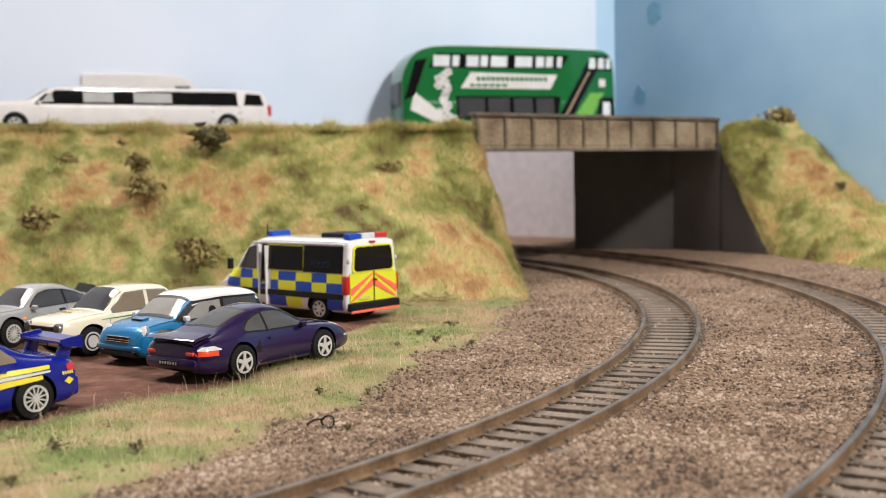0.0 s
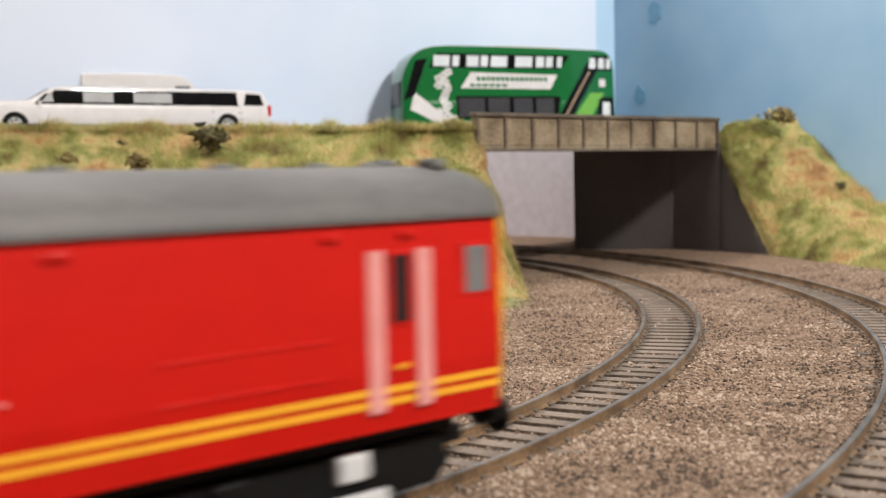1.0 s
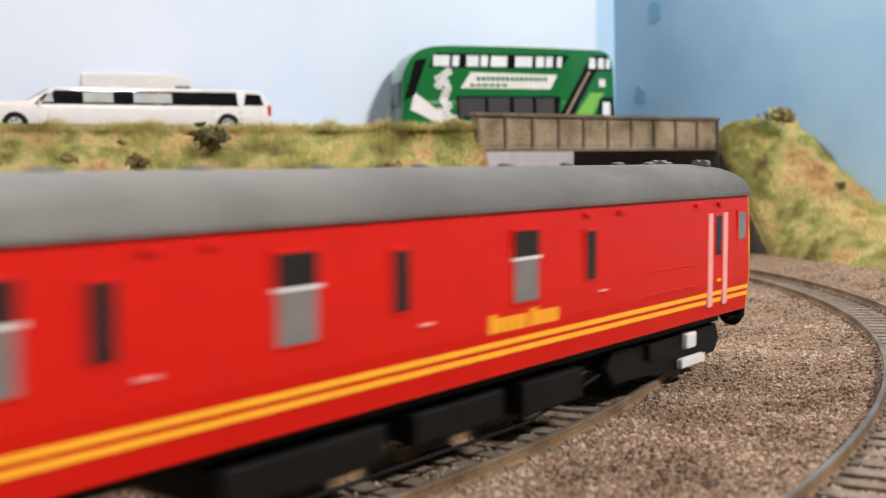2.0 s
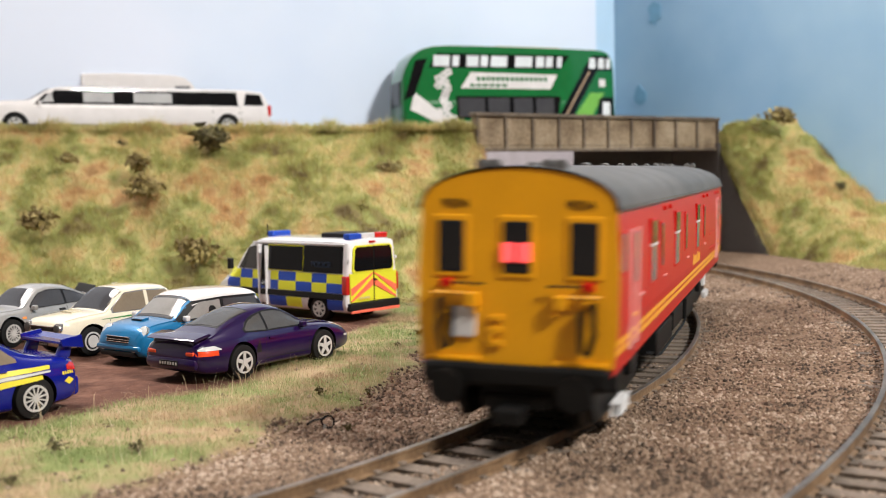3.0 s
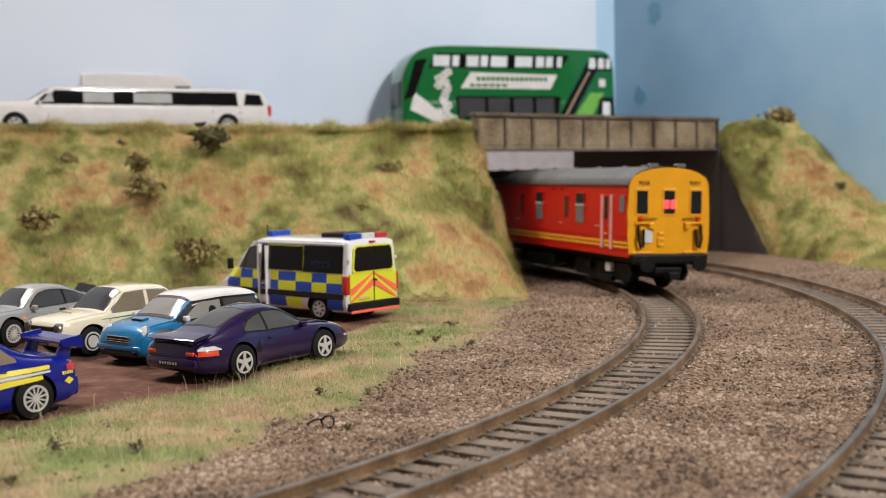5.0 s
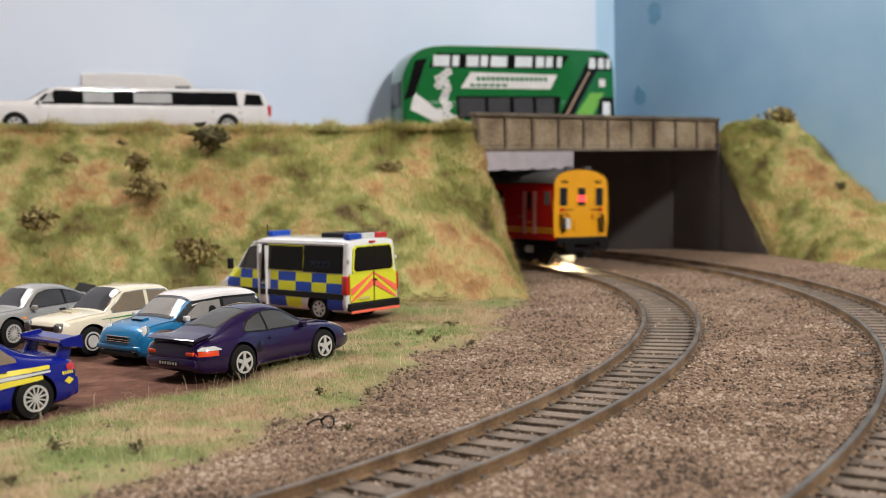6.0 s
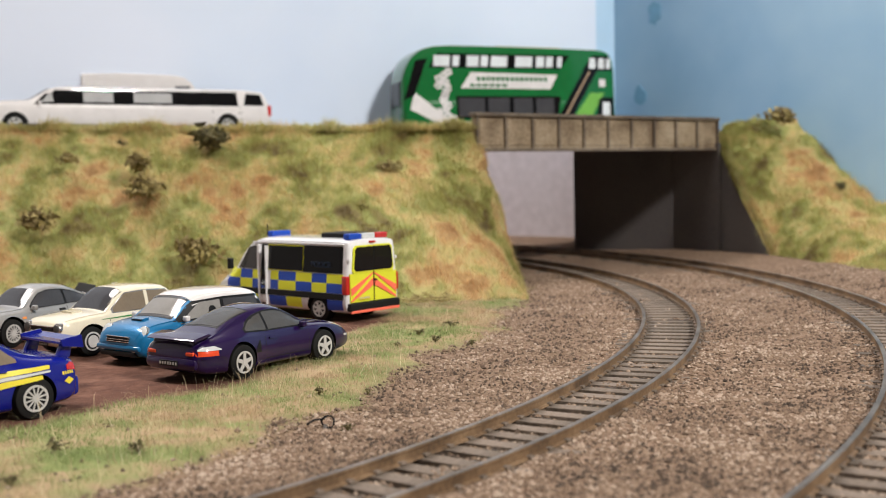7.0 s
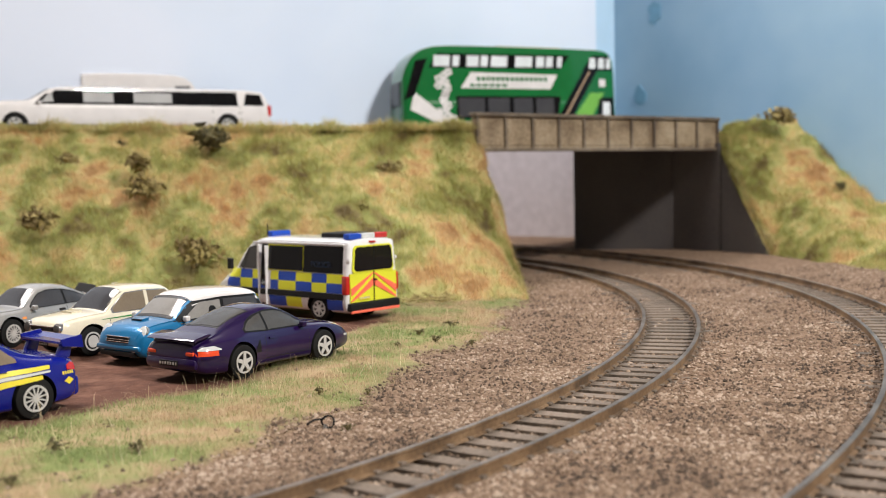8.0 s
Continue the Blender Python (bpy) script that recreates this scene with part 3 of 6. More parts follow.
    part("equipment_box", box(-46, -12, -15, 15, 4.0, 10.0, 0.5), M_BLACK, co)
    part("equipment_box", box(-4, 22, -14.5, 14.5, 4.4, 10.0, 0.5), M_BLACK, co)
    part("equipment_box", box(28, 50, -15, 15, 3.6, 10.0, 0.5), M_BLACK, co)
    for s in (1, -1):
        part("truss_rod", rod([(-58, s * 14, 6.8), (-30, s * 14, 2.0), (30, s * 14, 2.0), (58, s * 14, 6.8)], 0.35), M_BLACK, co)
    for xb in (-93, 93):
        bog = part("bogie", box(xb - 26, xb + 26, -9, 9, 5.2, 10.0, 0.5), M_BLACK, co, "black bogie")
        for s in (1, -1):
            bm = prism([(xb - 29, 6.5), (xb - 27, 10.4), (xb - 6, 10), (xb + 6, 10), (xb + 27, 10.4), (xb + 29, 6.5), (xb + 26, 3.2), (xb + 9, 3.0), (xb + 7, 2.0), (xb - 7, 2.0), (xb - 9, 3.0), (xb - 26, 3.2)], s * 12 - 0.9, s * 12 + 0.9, bevel=0.2)
            part("side_frame", bm, M_BLACK, bog)
            for dx in (-16.5, 16.5):
                part("axle_box", box(xb + dx * 0.6 - 2.6, xb + dx * 0.6 + 2.6, s * 13.2 - 1.2, s * 13.2 + 1.4, 6.4, 10.2, 0.5), M_GREYW if (xb + dx) > 93 and s < 0 or abs(xb + dx) > 93 and s > 0 else M_BLACK, bog)
            out = 1 if xb > 0 else -1
            part("shoe_beam", box(xb + out * 2.5, xb + out * 15, s * 14.6 - 0.8, s * 14.6 + 0.8, 2.6, 4.8, 0.3), M_GREYW if s < 0 else M_BLACK, bog, "white shoe beam" if s < 0 else "")
            for dx in (-16.5, 16.5):
                bm = cyl((xb + dx, s * 8.0, 6.2), (0, 1, 0), 6.2, 2.0, 24, bevel=0.3)
                cyl((xb + dx, s * 6.9, 6.2), (0, 1, 0), 6.9, 0.6, 24, bm=bm)
                part("wheel", bm, M_BLACK, bog)
    # small lamp under the trailing end, that drops below the floor while it flickers
    arc_light = part("arc_light", box(-3.5, 3.5, -5.5, 5.5, -0.6, 0.6, 0.3), M_ARC, co, "bright warm white flicker light")
    return co, arc_light


coach, arc_light = build_coach()


def coach_pose(deg, lean=1.6):
    """The coach with both bogies on the inner track, its middle at a bearing; it settles inwards as it leans."""
    reach = math.degrees(93.0 / R_IN)
    (ax, ay), (bx, by) = track_at(R_IN, deg - reach), track_at(R_IN, deg + reach)
    return at((ax + bx) / 2, (ay + by) / 2, 0, math.degrees(math.atan2(by - ay, bx - ax))) @ pose(0, lean * 0.75 * MM, 0, lean, 0, 0)


# ---- vehicles: x forward, y to their left, z up from the ground ----
def car_paint(name, c, rough=0.25, metal=0.0):
    return plain(name, c, rough=rough, metal=metal, coat=1.0, vary=0.05, spec=0.15)


C_PURPLE = car_paint("purple_paint", (0.012, 0.0028, 0.043), 0.35, 0.0)
C_MINI = car_paint("metallic_blue_paint", (0.008, 0.15, 0.34), 0.28, 0.2)
C_CREAM = car_paint("cream_paint", (0.74, 0.68, 0.53))
C_SILVER = car_paint("silver_paint", (0.33, 0.325, 0.315), 0.36, 0.3)
C_RALLY = car_paint("rally_blue_paint", (0.004, 0.01, 0.2))
C_WHITE = car_paint("pearl_white_paint", (0.72, 0.69, 0.68))
C_VAN = car_paint("van_white_paint", (0.74, 0.74, 0.76))
C_BUS = car_paint("bus_green_paint", (0.004, 0.13, 0.028))
C_LIME = car_paint("lime_paint", (0.16, 0.42, 0.06))
C_HIVIS = plain("fluorescent_yellow", (0.72, 0.74, 0.03), rough=0.5, vary=0.03)
C_SAFETY = plain("fluorescent_orange", (0.95, 0.17, 0.1), rough=0.5, vary=0.03)
C_BATT = plain("livery_blue", (0.008, 0.06, 0.42), rough=0.35, vary=0.05)
C_LETTER = plain("dark_blue_lettering", (0.006, 0.03, 0.08), rough=0.4)
C_STRIPE = plain("stripe_yellow", (0.78, 0.66, 0.05), rough=0.4)
C_GREEN = plain("stripe_green", (0.03, 0.2, 0.04), rough=0.4)
C_TAIL = plain("tail_lens_red", (0.5, 0.02, 0.015), rough=0.15, coat=0.6)
C_LAMP = plain("clear_lens", (0.6, 0.62, 0.62), rough=0.12, coat=0.6)
C_ORANGE = plain("amber_lens", (0.85, 0.3, 0.08), rough=0.2)
C_TAIL_ORANGE = plain("orange_red_lens", (0.75, 0.07, 0.02), rough=0.2, coat=0.6)
C_WINDOW_TAN = glass("tan_car_glass", (0.2, 0.16, 0.115), rough=0.07)
C_SEAT = plain("tan_interior", (0.35, 0.24, 0.15), rough=0.7)
C_RIM = plain("silver_rim", (0.52, 0.51, 0.49), rough=0.3)
C_DARK = plain("dark_trim", (0.008, 0.008, 0.009), rough=0.5, vary=0.2, spec=0.25)
C_WINDOW = glass("car_glass", (0.055, 0.055, 0.06), rough=0.05)
C_WINDOW_LIGHT = glass("pale_car_glass", (0.26, 0.25, 0.235), rough=0.08)
# opaque pale colour stands in for the lit wall seen through the glass
M_PANE = glass("lit_view_pane", (0.7, 0.74, 0.76), rough=0.1)
# grey base colour paints a reflection onto dark glass
M_PANE_SHEEN = glass("painted_sheen_pane", (0.42, 0.42, 0.42), rough=0.1)
C_WINDOW_MID = glass("mid_car_glass", (0.07, 0.068, 0.066), rough=0.06)
C_WINDOW_BLACK = glass("black_glass", (0.006, 0.006, 0.007), rough=0.06)


class Shell:
    """A vehicle body lofted from stations (x, z_bottom, z_belt, z_top, half_width, half_width_top)."""

    def __init__(self, stations, crown=0.5, belt=0.95, flares=()):
        self.s, self.crown, self.belt, self.flares = sorted(stations), crown, belt, flares

    def at(self, x):
        s = self.s
        x = min(max(x, s[0][0]), s[-1][0])
        for i in range(len(s) - 1):
            if x <= s[i + 1][0]:
                break
        p0, p1, p2, p3 = s[max(i - 1, 0)], s[i], s[i + 1], s[min(i + 2, len(s) - 1)]
        d = p2[0] - p1[0]
        t = (x - p1[0]) / d
        out = []
        for k in range(1, 6):
            m1 = (p2[k] - p0[k]) / (p2[0] - p0[0]) * d
            m2 = (p3[k] - p1[k]) / (p3[0] - p1[0]) * d
            lim = abs(p2[k] - p1[k]) * 1.5 + 1e-6
            m1, m2 = max(-lim, min(lim, m1)), max(-lim, min(lim, m2))
            out.append((2 * t ** 3 - 3 * t ** 2 + 1) * p1[k] + (t ** 3 - 2 * t ** 2 + t) * m1 + (-2 * t ** 3 + 3 * t ** 2) * p2[k] + (t ** 3 - t ** 2) * m2)
        return out

    def half(self, x):
        """Half section from the sill round to the roof's middle, smoothed."""
        zb, zm, zt, w, wt = self.at(x)
        w += sum(q * math.exp(-((x - fx) / reach) ** 2) for fx, reach, q in self.flares)
        h, g = zm - zb, zt - zm
        r = min(g * 0.3, 1.7)
        wb = w * self.belt
        c = [(w * 0.84, zb), (w * 0.955, zb + 0.1 * h), (w, zb + 0.42 * h), (w * 0.988, zb + 0.72 * h), (w * (0.4 + 0.6 * self.belt) - 0.05, zb + 0.93 * h), (wb, zm + 0.02 * g),
             (wb + (wt - wb) * 0.5, zm + g * 0.45), (wt, zt - r), (wt - r * 0.28, zt - r * 0.38), (wt - r * 1.2, zt), (wt * 0.5, zt + self.crown * 0.75), (0, zt + self.crown)]
        out = []
        for i in range(len(c) - 1):
            p0, p1, p2, p3 = c[max(i - 1, 0)], c[i], c[i + 1], c[min(i + 2, len(c) - 1)]
            for t in (0.0, 0.5):
                out.append(tuple(p1[k] + t * (0.5 * (p2[k] - p0[k]) + t * (p0[k] - 2.5 * p1[k] + 2 * p2[k] - 0.5 * p3[k] + t * (-0.5 * p0[k] + 1.5 * p1[k] - 1.5 * p2[k] + 0.5 * p3[k]))) for k in (0, 1)))
        return out + [c[-1]]

    def side(self, x, z):
        pts = self.half(x)
        for (y0, z0), (y1, z1) in zip(pts, pts[1:]):
            if z0 <= z <= z1 and z1 > z0:
                return y0 + (y1 - y0) * (z - z0) / (z1 - z0)
        return pts[0][0] if z < pts[0][1] else pts[-5][0]

    def top(self, x, y):
        pts = self.half(x)[::-1]
        y = abs(y)
        for (y0, z0), (y1, z1) in zip(pts[:-8], pts[1:-8]):
            if y0 <= y <= y1 and y1 > y0:
                return z0 + (z1 - z0) * (y - y0) / (y1 - y0)
        return pts[-9][1]

    def cut_arches(self, body, wheels, r, depth=4.6):
        """Cut round wheel openings into both sides."""
        bm = bmesh.new()
        for x in wheels:
            y = self.side(x, r)
            for sgn in (1, -1):
                cyl((x, sgn * (y + 3 - (depth + 3) / 2), r * 1.02), (0, 1, 0), r * 1.17, depth + 3, 36, bm=bm)
        cutter = part("arch_cutter", bm, C_DARK, body.parent)
        solid = bmesh.new()
        solid.from_mesh(body.data)
        bmesh.ops.recalc_face_normals(solid, faces=solid.faces)
        solid.to_mesh(body.data)
        solid.free()
        m = body.modifiers.new("arches", "BOOLEAN")
        m.object, m.operation, m.solver, m.material_mode = cutter, "DIFFERENCE", "EXACT", "TRANSFER"
        me = bpy.data.meshes.new_from_object(body.evaluated_get(bpy.context.evaluated_depsgraph_get()))
        body.modifiers.clear()
        bpy.data.objects.remove(cutter)
        body.data = me
        me.polygons.foreach_set("use_smooth", [True] * len(me.polygons))
        me.set_sharp_from_angle(angle=radians(40))
        return body

    def band(self, name, lower, upper, x0, x1, mat, parent, s=1, lift=0.1, label="", n=18, nz=5):
        """Panel on a side between two polylines (x, z), from x0 to x1."""
        lx, lz = zip(*sorted(lower))
        ux, uz = zip(*sorted(upper))
        rows = []
        for j in range(nz + 1):
            row = []
            for i in range(n + 1):
                x = x0 + (x1 - x0) * i / n
                a, b = float(np.interp(x, lx, lz)), float(np.interp(x, ux, uz))
                z = a + (max(b, a + 0.05) - a) * j / nz
                y = self.side(x, z)
                row.append(((x, s * (y + lift), z), (x, s * (y - 0.3), z)))
            rows.append(row)
        return self.solid(name, rows, s > 0, mat, parent, label)

    def body(self, name, mat, parent, label="", n=56):
        a, b = self.s[0][0], self.s[-1][0]
        verts, faces = [], []
        for i in range(n + 1):
            x = a + (b - a) * (0.5 - 0.5 * math.cos(math.pi * i / n))
            h = self.half(x)
            verts += [(x, y, z) for y, z in h] + [(x, -y, z) for y, z in reversed(h[:-1])]
        k = 2 * len(self.half(0)) - 1
        for i in range(n):
            for j in range(k):
                faces.append((i * k + j, i * k + (j + 1) % k, (i + 1) * k + (j + 1) % k, (i + 1) * k + j))
        faces += [tuple(range(k))[::-1], tuple(range(n * k, n * k + k))]
        ob = mesh(name, verts, faces, mat, parent, label, smooth=True)
        ob.data.set_sharp_from_angle(angle=radians(40))
        return ob

    def solid(self, name, outer, flip, mat, parent, label=""):
        """Close a grid of outer points, a list of rows, with a thin backing so that it has depth."""
        nr, nc = len(outer), len(outer[0])
        verts = [p for row in outer for p, _ in row] + [q for row in outer for _, q in row]
        o = nr * nc
        faces = []
        for i in range(nr - 1):
            for j in range(nc - 1):
                a = i * nc + j
                f = (a, a + 1, a + nc + 1, a + nc)
                faces += [f, tuple(v + o for v in reversed(f))]
        rim = [j for j in range(nc)] + [i * nc + nc - 1 for i in range(1, nr)] + [(nr - 1) * nc + j for j in range(nc - 2, -1, -1)] + [i * nc for i in range(nr - 2, 0, -1)]
        for a, b in zip(rim, rim[1:] + rim[:1]):
            faces.append((b, a, a + o, b + o))
        if flip:
            faces = [tuple(reversed(f)) for f in faces]
        ob = mesh(name, verts, faces, mat, parent, label, smooth=True)
        ob.data.set_sharp_from_angle(angle=radians(40))
        return ob

    def side_patch(self, name, corners, mat, parent, s=1, lift=0.12, label="", nx=6, nz=3):
        """Panel on a side: corners (x, z) rear-bottom, front-bottom, front-top, rear-top."""
        (ax, az), (bx, bz), (cx, cz), (dx, dz) = corners
        rows = []
        for j in range(nz + 1):
            v = j / nz
            row = []
            for i in range(nx + 1):
                u = i / nx
                x = (ax + (bx - ax) * u) * (1 - v) + (dx + (cx - dx) * u) * v
                z = (az + (bz - az) * u) * (1 - v) + (dz + (cz - dz) * u) * v
                y = self.side(x, z)
                row.append(((x, s * (y + lift), z), (x, s * (y - 0.3), z)))
            rows.append(row)
        return self.solid(name, rows, s > 0, mat, parent, label)

    def top_patch(self, name, x0, x1, k0, k1, mat, parent, lift=0.12, label="", ya=None, yb=None, nx=6, ny=6):
        """Panel on the top between x0 and x1, k0 and k1 of the half-width there, or between ya and yb."""
        rows = []
        for i in range(nx + 1):
            x = x0 + (x1 - x0) * i / nx
            k = k0 + (k1 - k0) * i / nx
            w = self.at(x)[4]
            lo, hi = (-k * w, k * w) if ya is None else (ya, yb)
            rows.append([((x, lo + (hi - lo) * j / ny, self.top(x, lo + (hi - lo) * j / ny) + lift),
                          (x, lo + (hi - lo) * j / ny, self.top(x, lo + (hi - lo) * j / ny) - 0.3)) for j in range(ny + 1)])
        return self.solid(name, rows, x1 > x0, mat, parent, label)


def add_wheel(v, sh, x, s, r, width, spokes, rim=None, hub=0.5, arch=True, out=0.35):
    y = sh.side(x, r * 1.1) * s
    if arch:
        # dark half-disc proud of the body, painting the shaded wheel opening
        arch = [(x + r * 1.2 * math.cos(math.pi * i / 14), r + r * 1.2 * math.sin(math.pi * i / 14)) for i in range(15)] + [(x - r * 1.2, r * 0.6), (x + r * 1.2, r * 0.6)]
        part("wheel_arch", prism(arch, min(y * 0.82, y + s * 0.06), max(y * 0.82, y + s * 0.06)), C_DARK, v)
    yc = y - s * (width / 2 - out)
    w = part("wheel", cyl((x, yc, r), (0, 1, 0), r, width, 32, bevel=0.35), M_TYRE, v, "black tyre", smooth=True)
    yo = yc + s * width / 2
    bm = bmesh.new()
    cyl((x, yo - s * 0.1, r), (0, 1, 0), r * 0.63, 0.5, 28, bm=bm)
    part("rim_well", bm, C_DARK, w)
    bm = bmesh.new()
    n = 28
    for rr0, rr1 in ((r * 0.54, r * 0.65),):
        ri = [[bm.verts.new((x + q * math.cos(2 * math.pi * i / n), yo + s * d, r + q * math.sin(2 * math.pi * i / n))) for i in range(n)] for q, d in ((rr0, 0.12), (rr0, 0.34), (rr1, 0.34), (rr1, 0.12))]
        for a, b in zip(ri, ri[1:] + ri[:1]):
            for i in range(n):
                bm.faces.new((a[i], a[(i + 1) % n], b[(i + 1) % n], b[i]))
    if spokes:
        for i in range(spokes):
            a = 2 * math.pi * i / spokes + 0.3
            d, e = Vector((math.cos(a), 0, math.sin(a))), Vector((-math.sin(a), 0, math.cos(a)))
            w0, w1 = (r * (0.5 / spokes + 0.02), r * (0.42 / spokes + 0.015)) if spokes < 9 else (r * 0.04, r * 0.035)
            c = Vector((x, yo, r))
            q = [c + d * r * 0.1 + e * w0, c + d * r * 0.1 - e * w0, c + d * r * 0.58 - e * w1, c + d * r * 0.58 + e * w1]
            lo = [bm.verts.new(p + Vector((0, s * 0.12, 0))) for p in q]
            hi = [bm.verts.new(p + Vector((0, s * 0.38, 0))) for p in q]
            bm.faces.new(hi)
            for k in range(4):
                bm.faces.new((lo[k], lo[(k + 1) % 4], hi[(k + 1) % 4], hi[k]))
        cyl((x, yo + s * 0.25, r), (0, 1, 0), r * 0.17, 0.4, 12, bm=bm)
    else:
        cyl((x, yo + s * 0.3, r), (0, 1, 0), r * hub, 0.5, 24, r2=r * hub * 0.6 if s < 0 else r * hub, bm=bm)
    part("rim", bm, rim or C_RIM, w, "silver wheel rim")


def plate_bars(v, x, y0, y1, z0, z1, s, mat=None):
    p = part("number_plate", box(min(x, x + s * 0.25), max(x, x + s * 0.25), y0, y1, z0, z1, 0.05), mat or C_DARK, v)
    n = 7
    for i in range(n):
        a = y0 + (y1 - y0) * (i + 0.3) / n
        part("plate_bar", box(min(x, x + s * 0.33), max(x, x + s * 0.33), a, a + (y1 - y0) * 0.5 / n, z0 + 0.35, z1 - 0.35), C_RIM, p)


def mirrors(v, sh, x, z, mat):
    for s in (1, -1):
        y = sh.side(x, z)
        bm = box(x - 0.7, x + 0.9, s * (y + 1.2) - 0.9, s * (y + 1.2) + 0.9, z - 0.1, z + 1.5, 0.4)
        box(x - 0.2, x + 0.4, min(s * (y - 0.4), s * (y + 0.8)), max(s * (y - 0.4), s * (y + 0.8)), z, z + 0.6, 0.1, bm)
        part("wing_mirror", bm, mat, v)


def lamp_disc(name, v, x, y, z, r, mat, s=1, thick=0.8):
    return part(name, cyl((x, y, z), (s, 0, 0.12), r, thick, 18, bevel=0.15), mat, v)


def poly(*p):
    return p


def build_purple():
    v = thing("sports_car", at(-51.5, 304.5, -2.2, 54.0), "glossy purple model sports coupe parked on red earth", "car", "parked model cars")
    sh = Shell([(-29.3, 4.6, 7.6, 8.4, 8.4, 6.4), (-28.6, 3.4, 8.8, 9.7, 9.9, 7.6), (-26.5, 2.6, 9.7, 10.7, 11.1, 8.2), (-22, 2.3, 10.5, 11.8, 11.8, 8.0), (-17, 2.2, 10.8, 13.7, 12.0, 7.2), (-12, 2.2, 10.8, 15.5, 11.7, 7.0), (-7, 2.2, 10.7, 16.7, 11.2, 7.0),
                (-2, 2.2, 10.6, 17.1, 11.0, 7.0), (2.5, 2.2, 10.6, 16.3, 11.0, 7.0), (7, 2.2, 10.5, 13.8, 11.1, 7.6), (11, 2.2, 10.4, 11.4, 11.3, 8.4), (17, 2.2, 10.2, 10.9, 11.5, 8.6), (22, 2.3, 9.3, 9.9, 11.1, 8.2), (26, 2.8, 7.8, 8.5, 10.1, 7.4), (28.4, 3.6, 6.4, 7.0, 8.5, 6.4), (29.3, 4.4, 5.4, 5.9, 7.0, 5.4)],
               0.45, 0.885, ((-16, 6, 0.45), (15, 6, 0.35)))
    sh.cut_arches(sh.body("body", C_PURPLE, v, n=84), (-16, 15.0), 4.4)
    lower = poly((-14, 11.9), (-6, 11.35), (9.6, 11.15))
    upper = poly((-13.4, 12.0), (-11, 13.5), (-8, 14.9), (-4, 15.75), (0, 15.75), (3, 15.0), (6, 13.5), (9.4, 11.3))
    for s in (1, -1):
        sh.band("window_frame", [(x, z - 0.35) for x, z in lower], [(x, z + 0.4) for x, z in upper], -13.6, 9.6, C_DARK, v, s, 0.06, "dark window seal", 30)
        sh.band("side_window", lower, upper, -4.6, 9.0, C_WINDOW_MID, v, s, 0.14, "grey side window", 26)
        sh.band("quarter_window", lower, upper, -12.9, -5.4, C_WINDOW_MID, v, s, 0.14)
        for x in (-16, 15.0):
            add_wheel(v, sh, x, s, 4.4, 3.6, 5, arch=False, out=-0.15)
        sh.band("tail_lamp", poly((-29.1, 7.3), (-24, 7.2)), poly((-29.1, 8.55), (-23.6, 8.45)), -29.0, -23.9, C_TAIL_ORANGE, v, s, 0.14, "red and white wrap-round tail lamp", 10, 3)
        sh.band("tail_lens", poly((-29.1, 8.6), (-23.4, 8.5)), poly((-28.8, 8.7), (-27.4, 9.5), (-24.6, 9.6), (-22.8, 8.7)), -28.6, -22.9, C_LAMP, v, s, 0.14, "pale lens", 12, 3)
        part("tail_lamp", box(-29.55, -28.6, min(s * 5.6, s * 8.3), max(s * 5.6, s * 8.3), 7.35, 8.3, 0.25), C_TAIL_ORANGE, v)
        sh.band("bumper_strip", poly((-28.6, 6.55), (-21.5, 6.75)), poly((-28.6, 6.8), (-21.5, 6.95)), -28.4, -21.8, C_PURPLE, v, s, 0.3, "", 10, 2)
        sh.top_patch("headlight", 20.5, 25.6, 0, 0, C_LAMP, v, 0.1, "clear headlight", ya=6.4 if s > 0 else -8.6, yb=8.6 if s > 0 else -6.4)
        for x in (-6.9, 9.3):
            sh.band("door_line", poly((x - 1, 4.2), (x + 1, 4.2)), poly((x - 1, 10.4), (x + 1, 10.4)), x, x + 0.22, C_DARK, v, s, 0.015, "", 1, 6)
        sh.band("door_line", poly((-7, 4.0), (9.6, 4.0)), poly((-7, 4.18), (9.6, 4.18)), -6.9, 9.4, C_DARK, v, s, 0.015, "", 10, 1)
        sh.band("air_intake", poly((-12, 6.2), (-9, 6.0)), poly((-11.6, 6.6), (-9.4, 9.2), (-8.8, 9.0)), -11.2, -9.0, C_DARK, v, s, 0.03, "dark side air intake", 6)
        sh.band("door_handle", poly((-5.6, 9.0), (-2.8, 9.0)), poly((-5.6, 9.5), (-2.8, 9.5)), -5.4, -3.0, C_PURPLE, v, s, 0.45, "", 4, 2)
        sh.band("sill", poly((-11.4, 2.3), (10, 2.3)), poly((-11.4, 3.3), (10, 3.3)), -10.6, 9.6, C_PURPLE, v, s, 0.4)
        sh.band("indicator", poly((24, 6.1), (27, 6.0)), poly((24, 6.7), (27, 6.5)), 24.2, 26.4, C_LAMP, v, s, 0.12, "", 4, 2)
    sh.top_patch("windscreen", 11.4, 3.0, 0.86, 0.9, C_WINDOW, v, label="grey windscreen", nx=10, ny=10)
    sh.top_patch("rear_window", -19.2, -8.2, 0.78, 0.84, C_DARK, v, 0.05, nx=12, ny=10)
    sh.top_patch("rear_window", -18.6, -8.8, 0.72, 0.79, C_WINDOW_MID, v, 0.1, label="grey rear window", nx=12, ny=10)
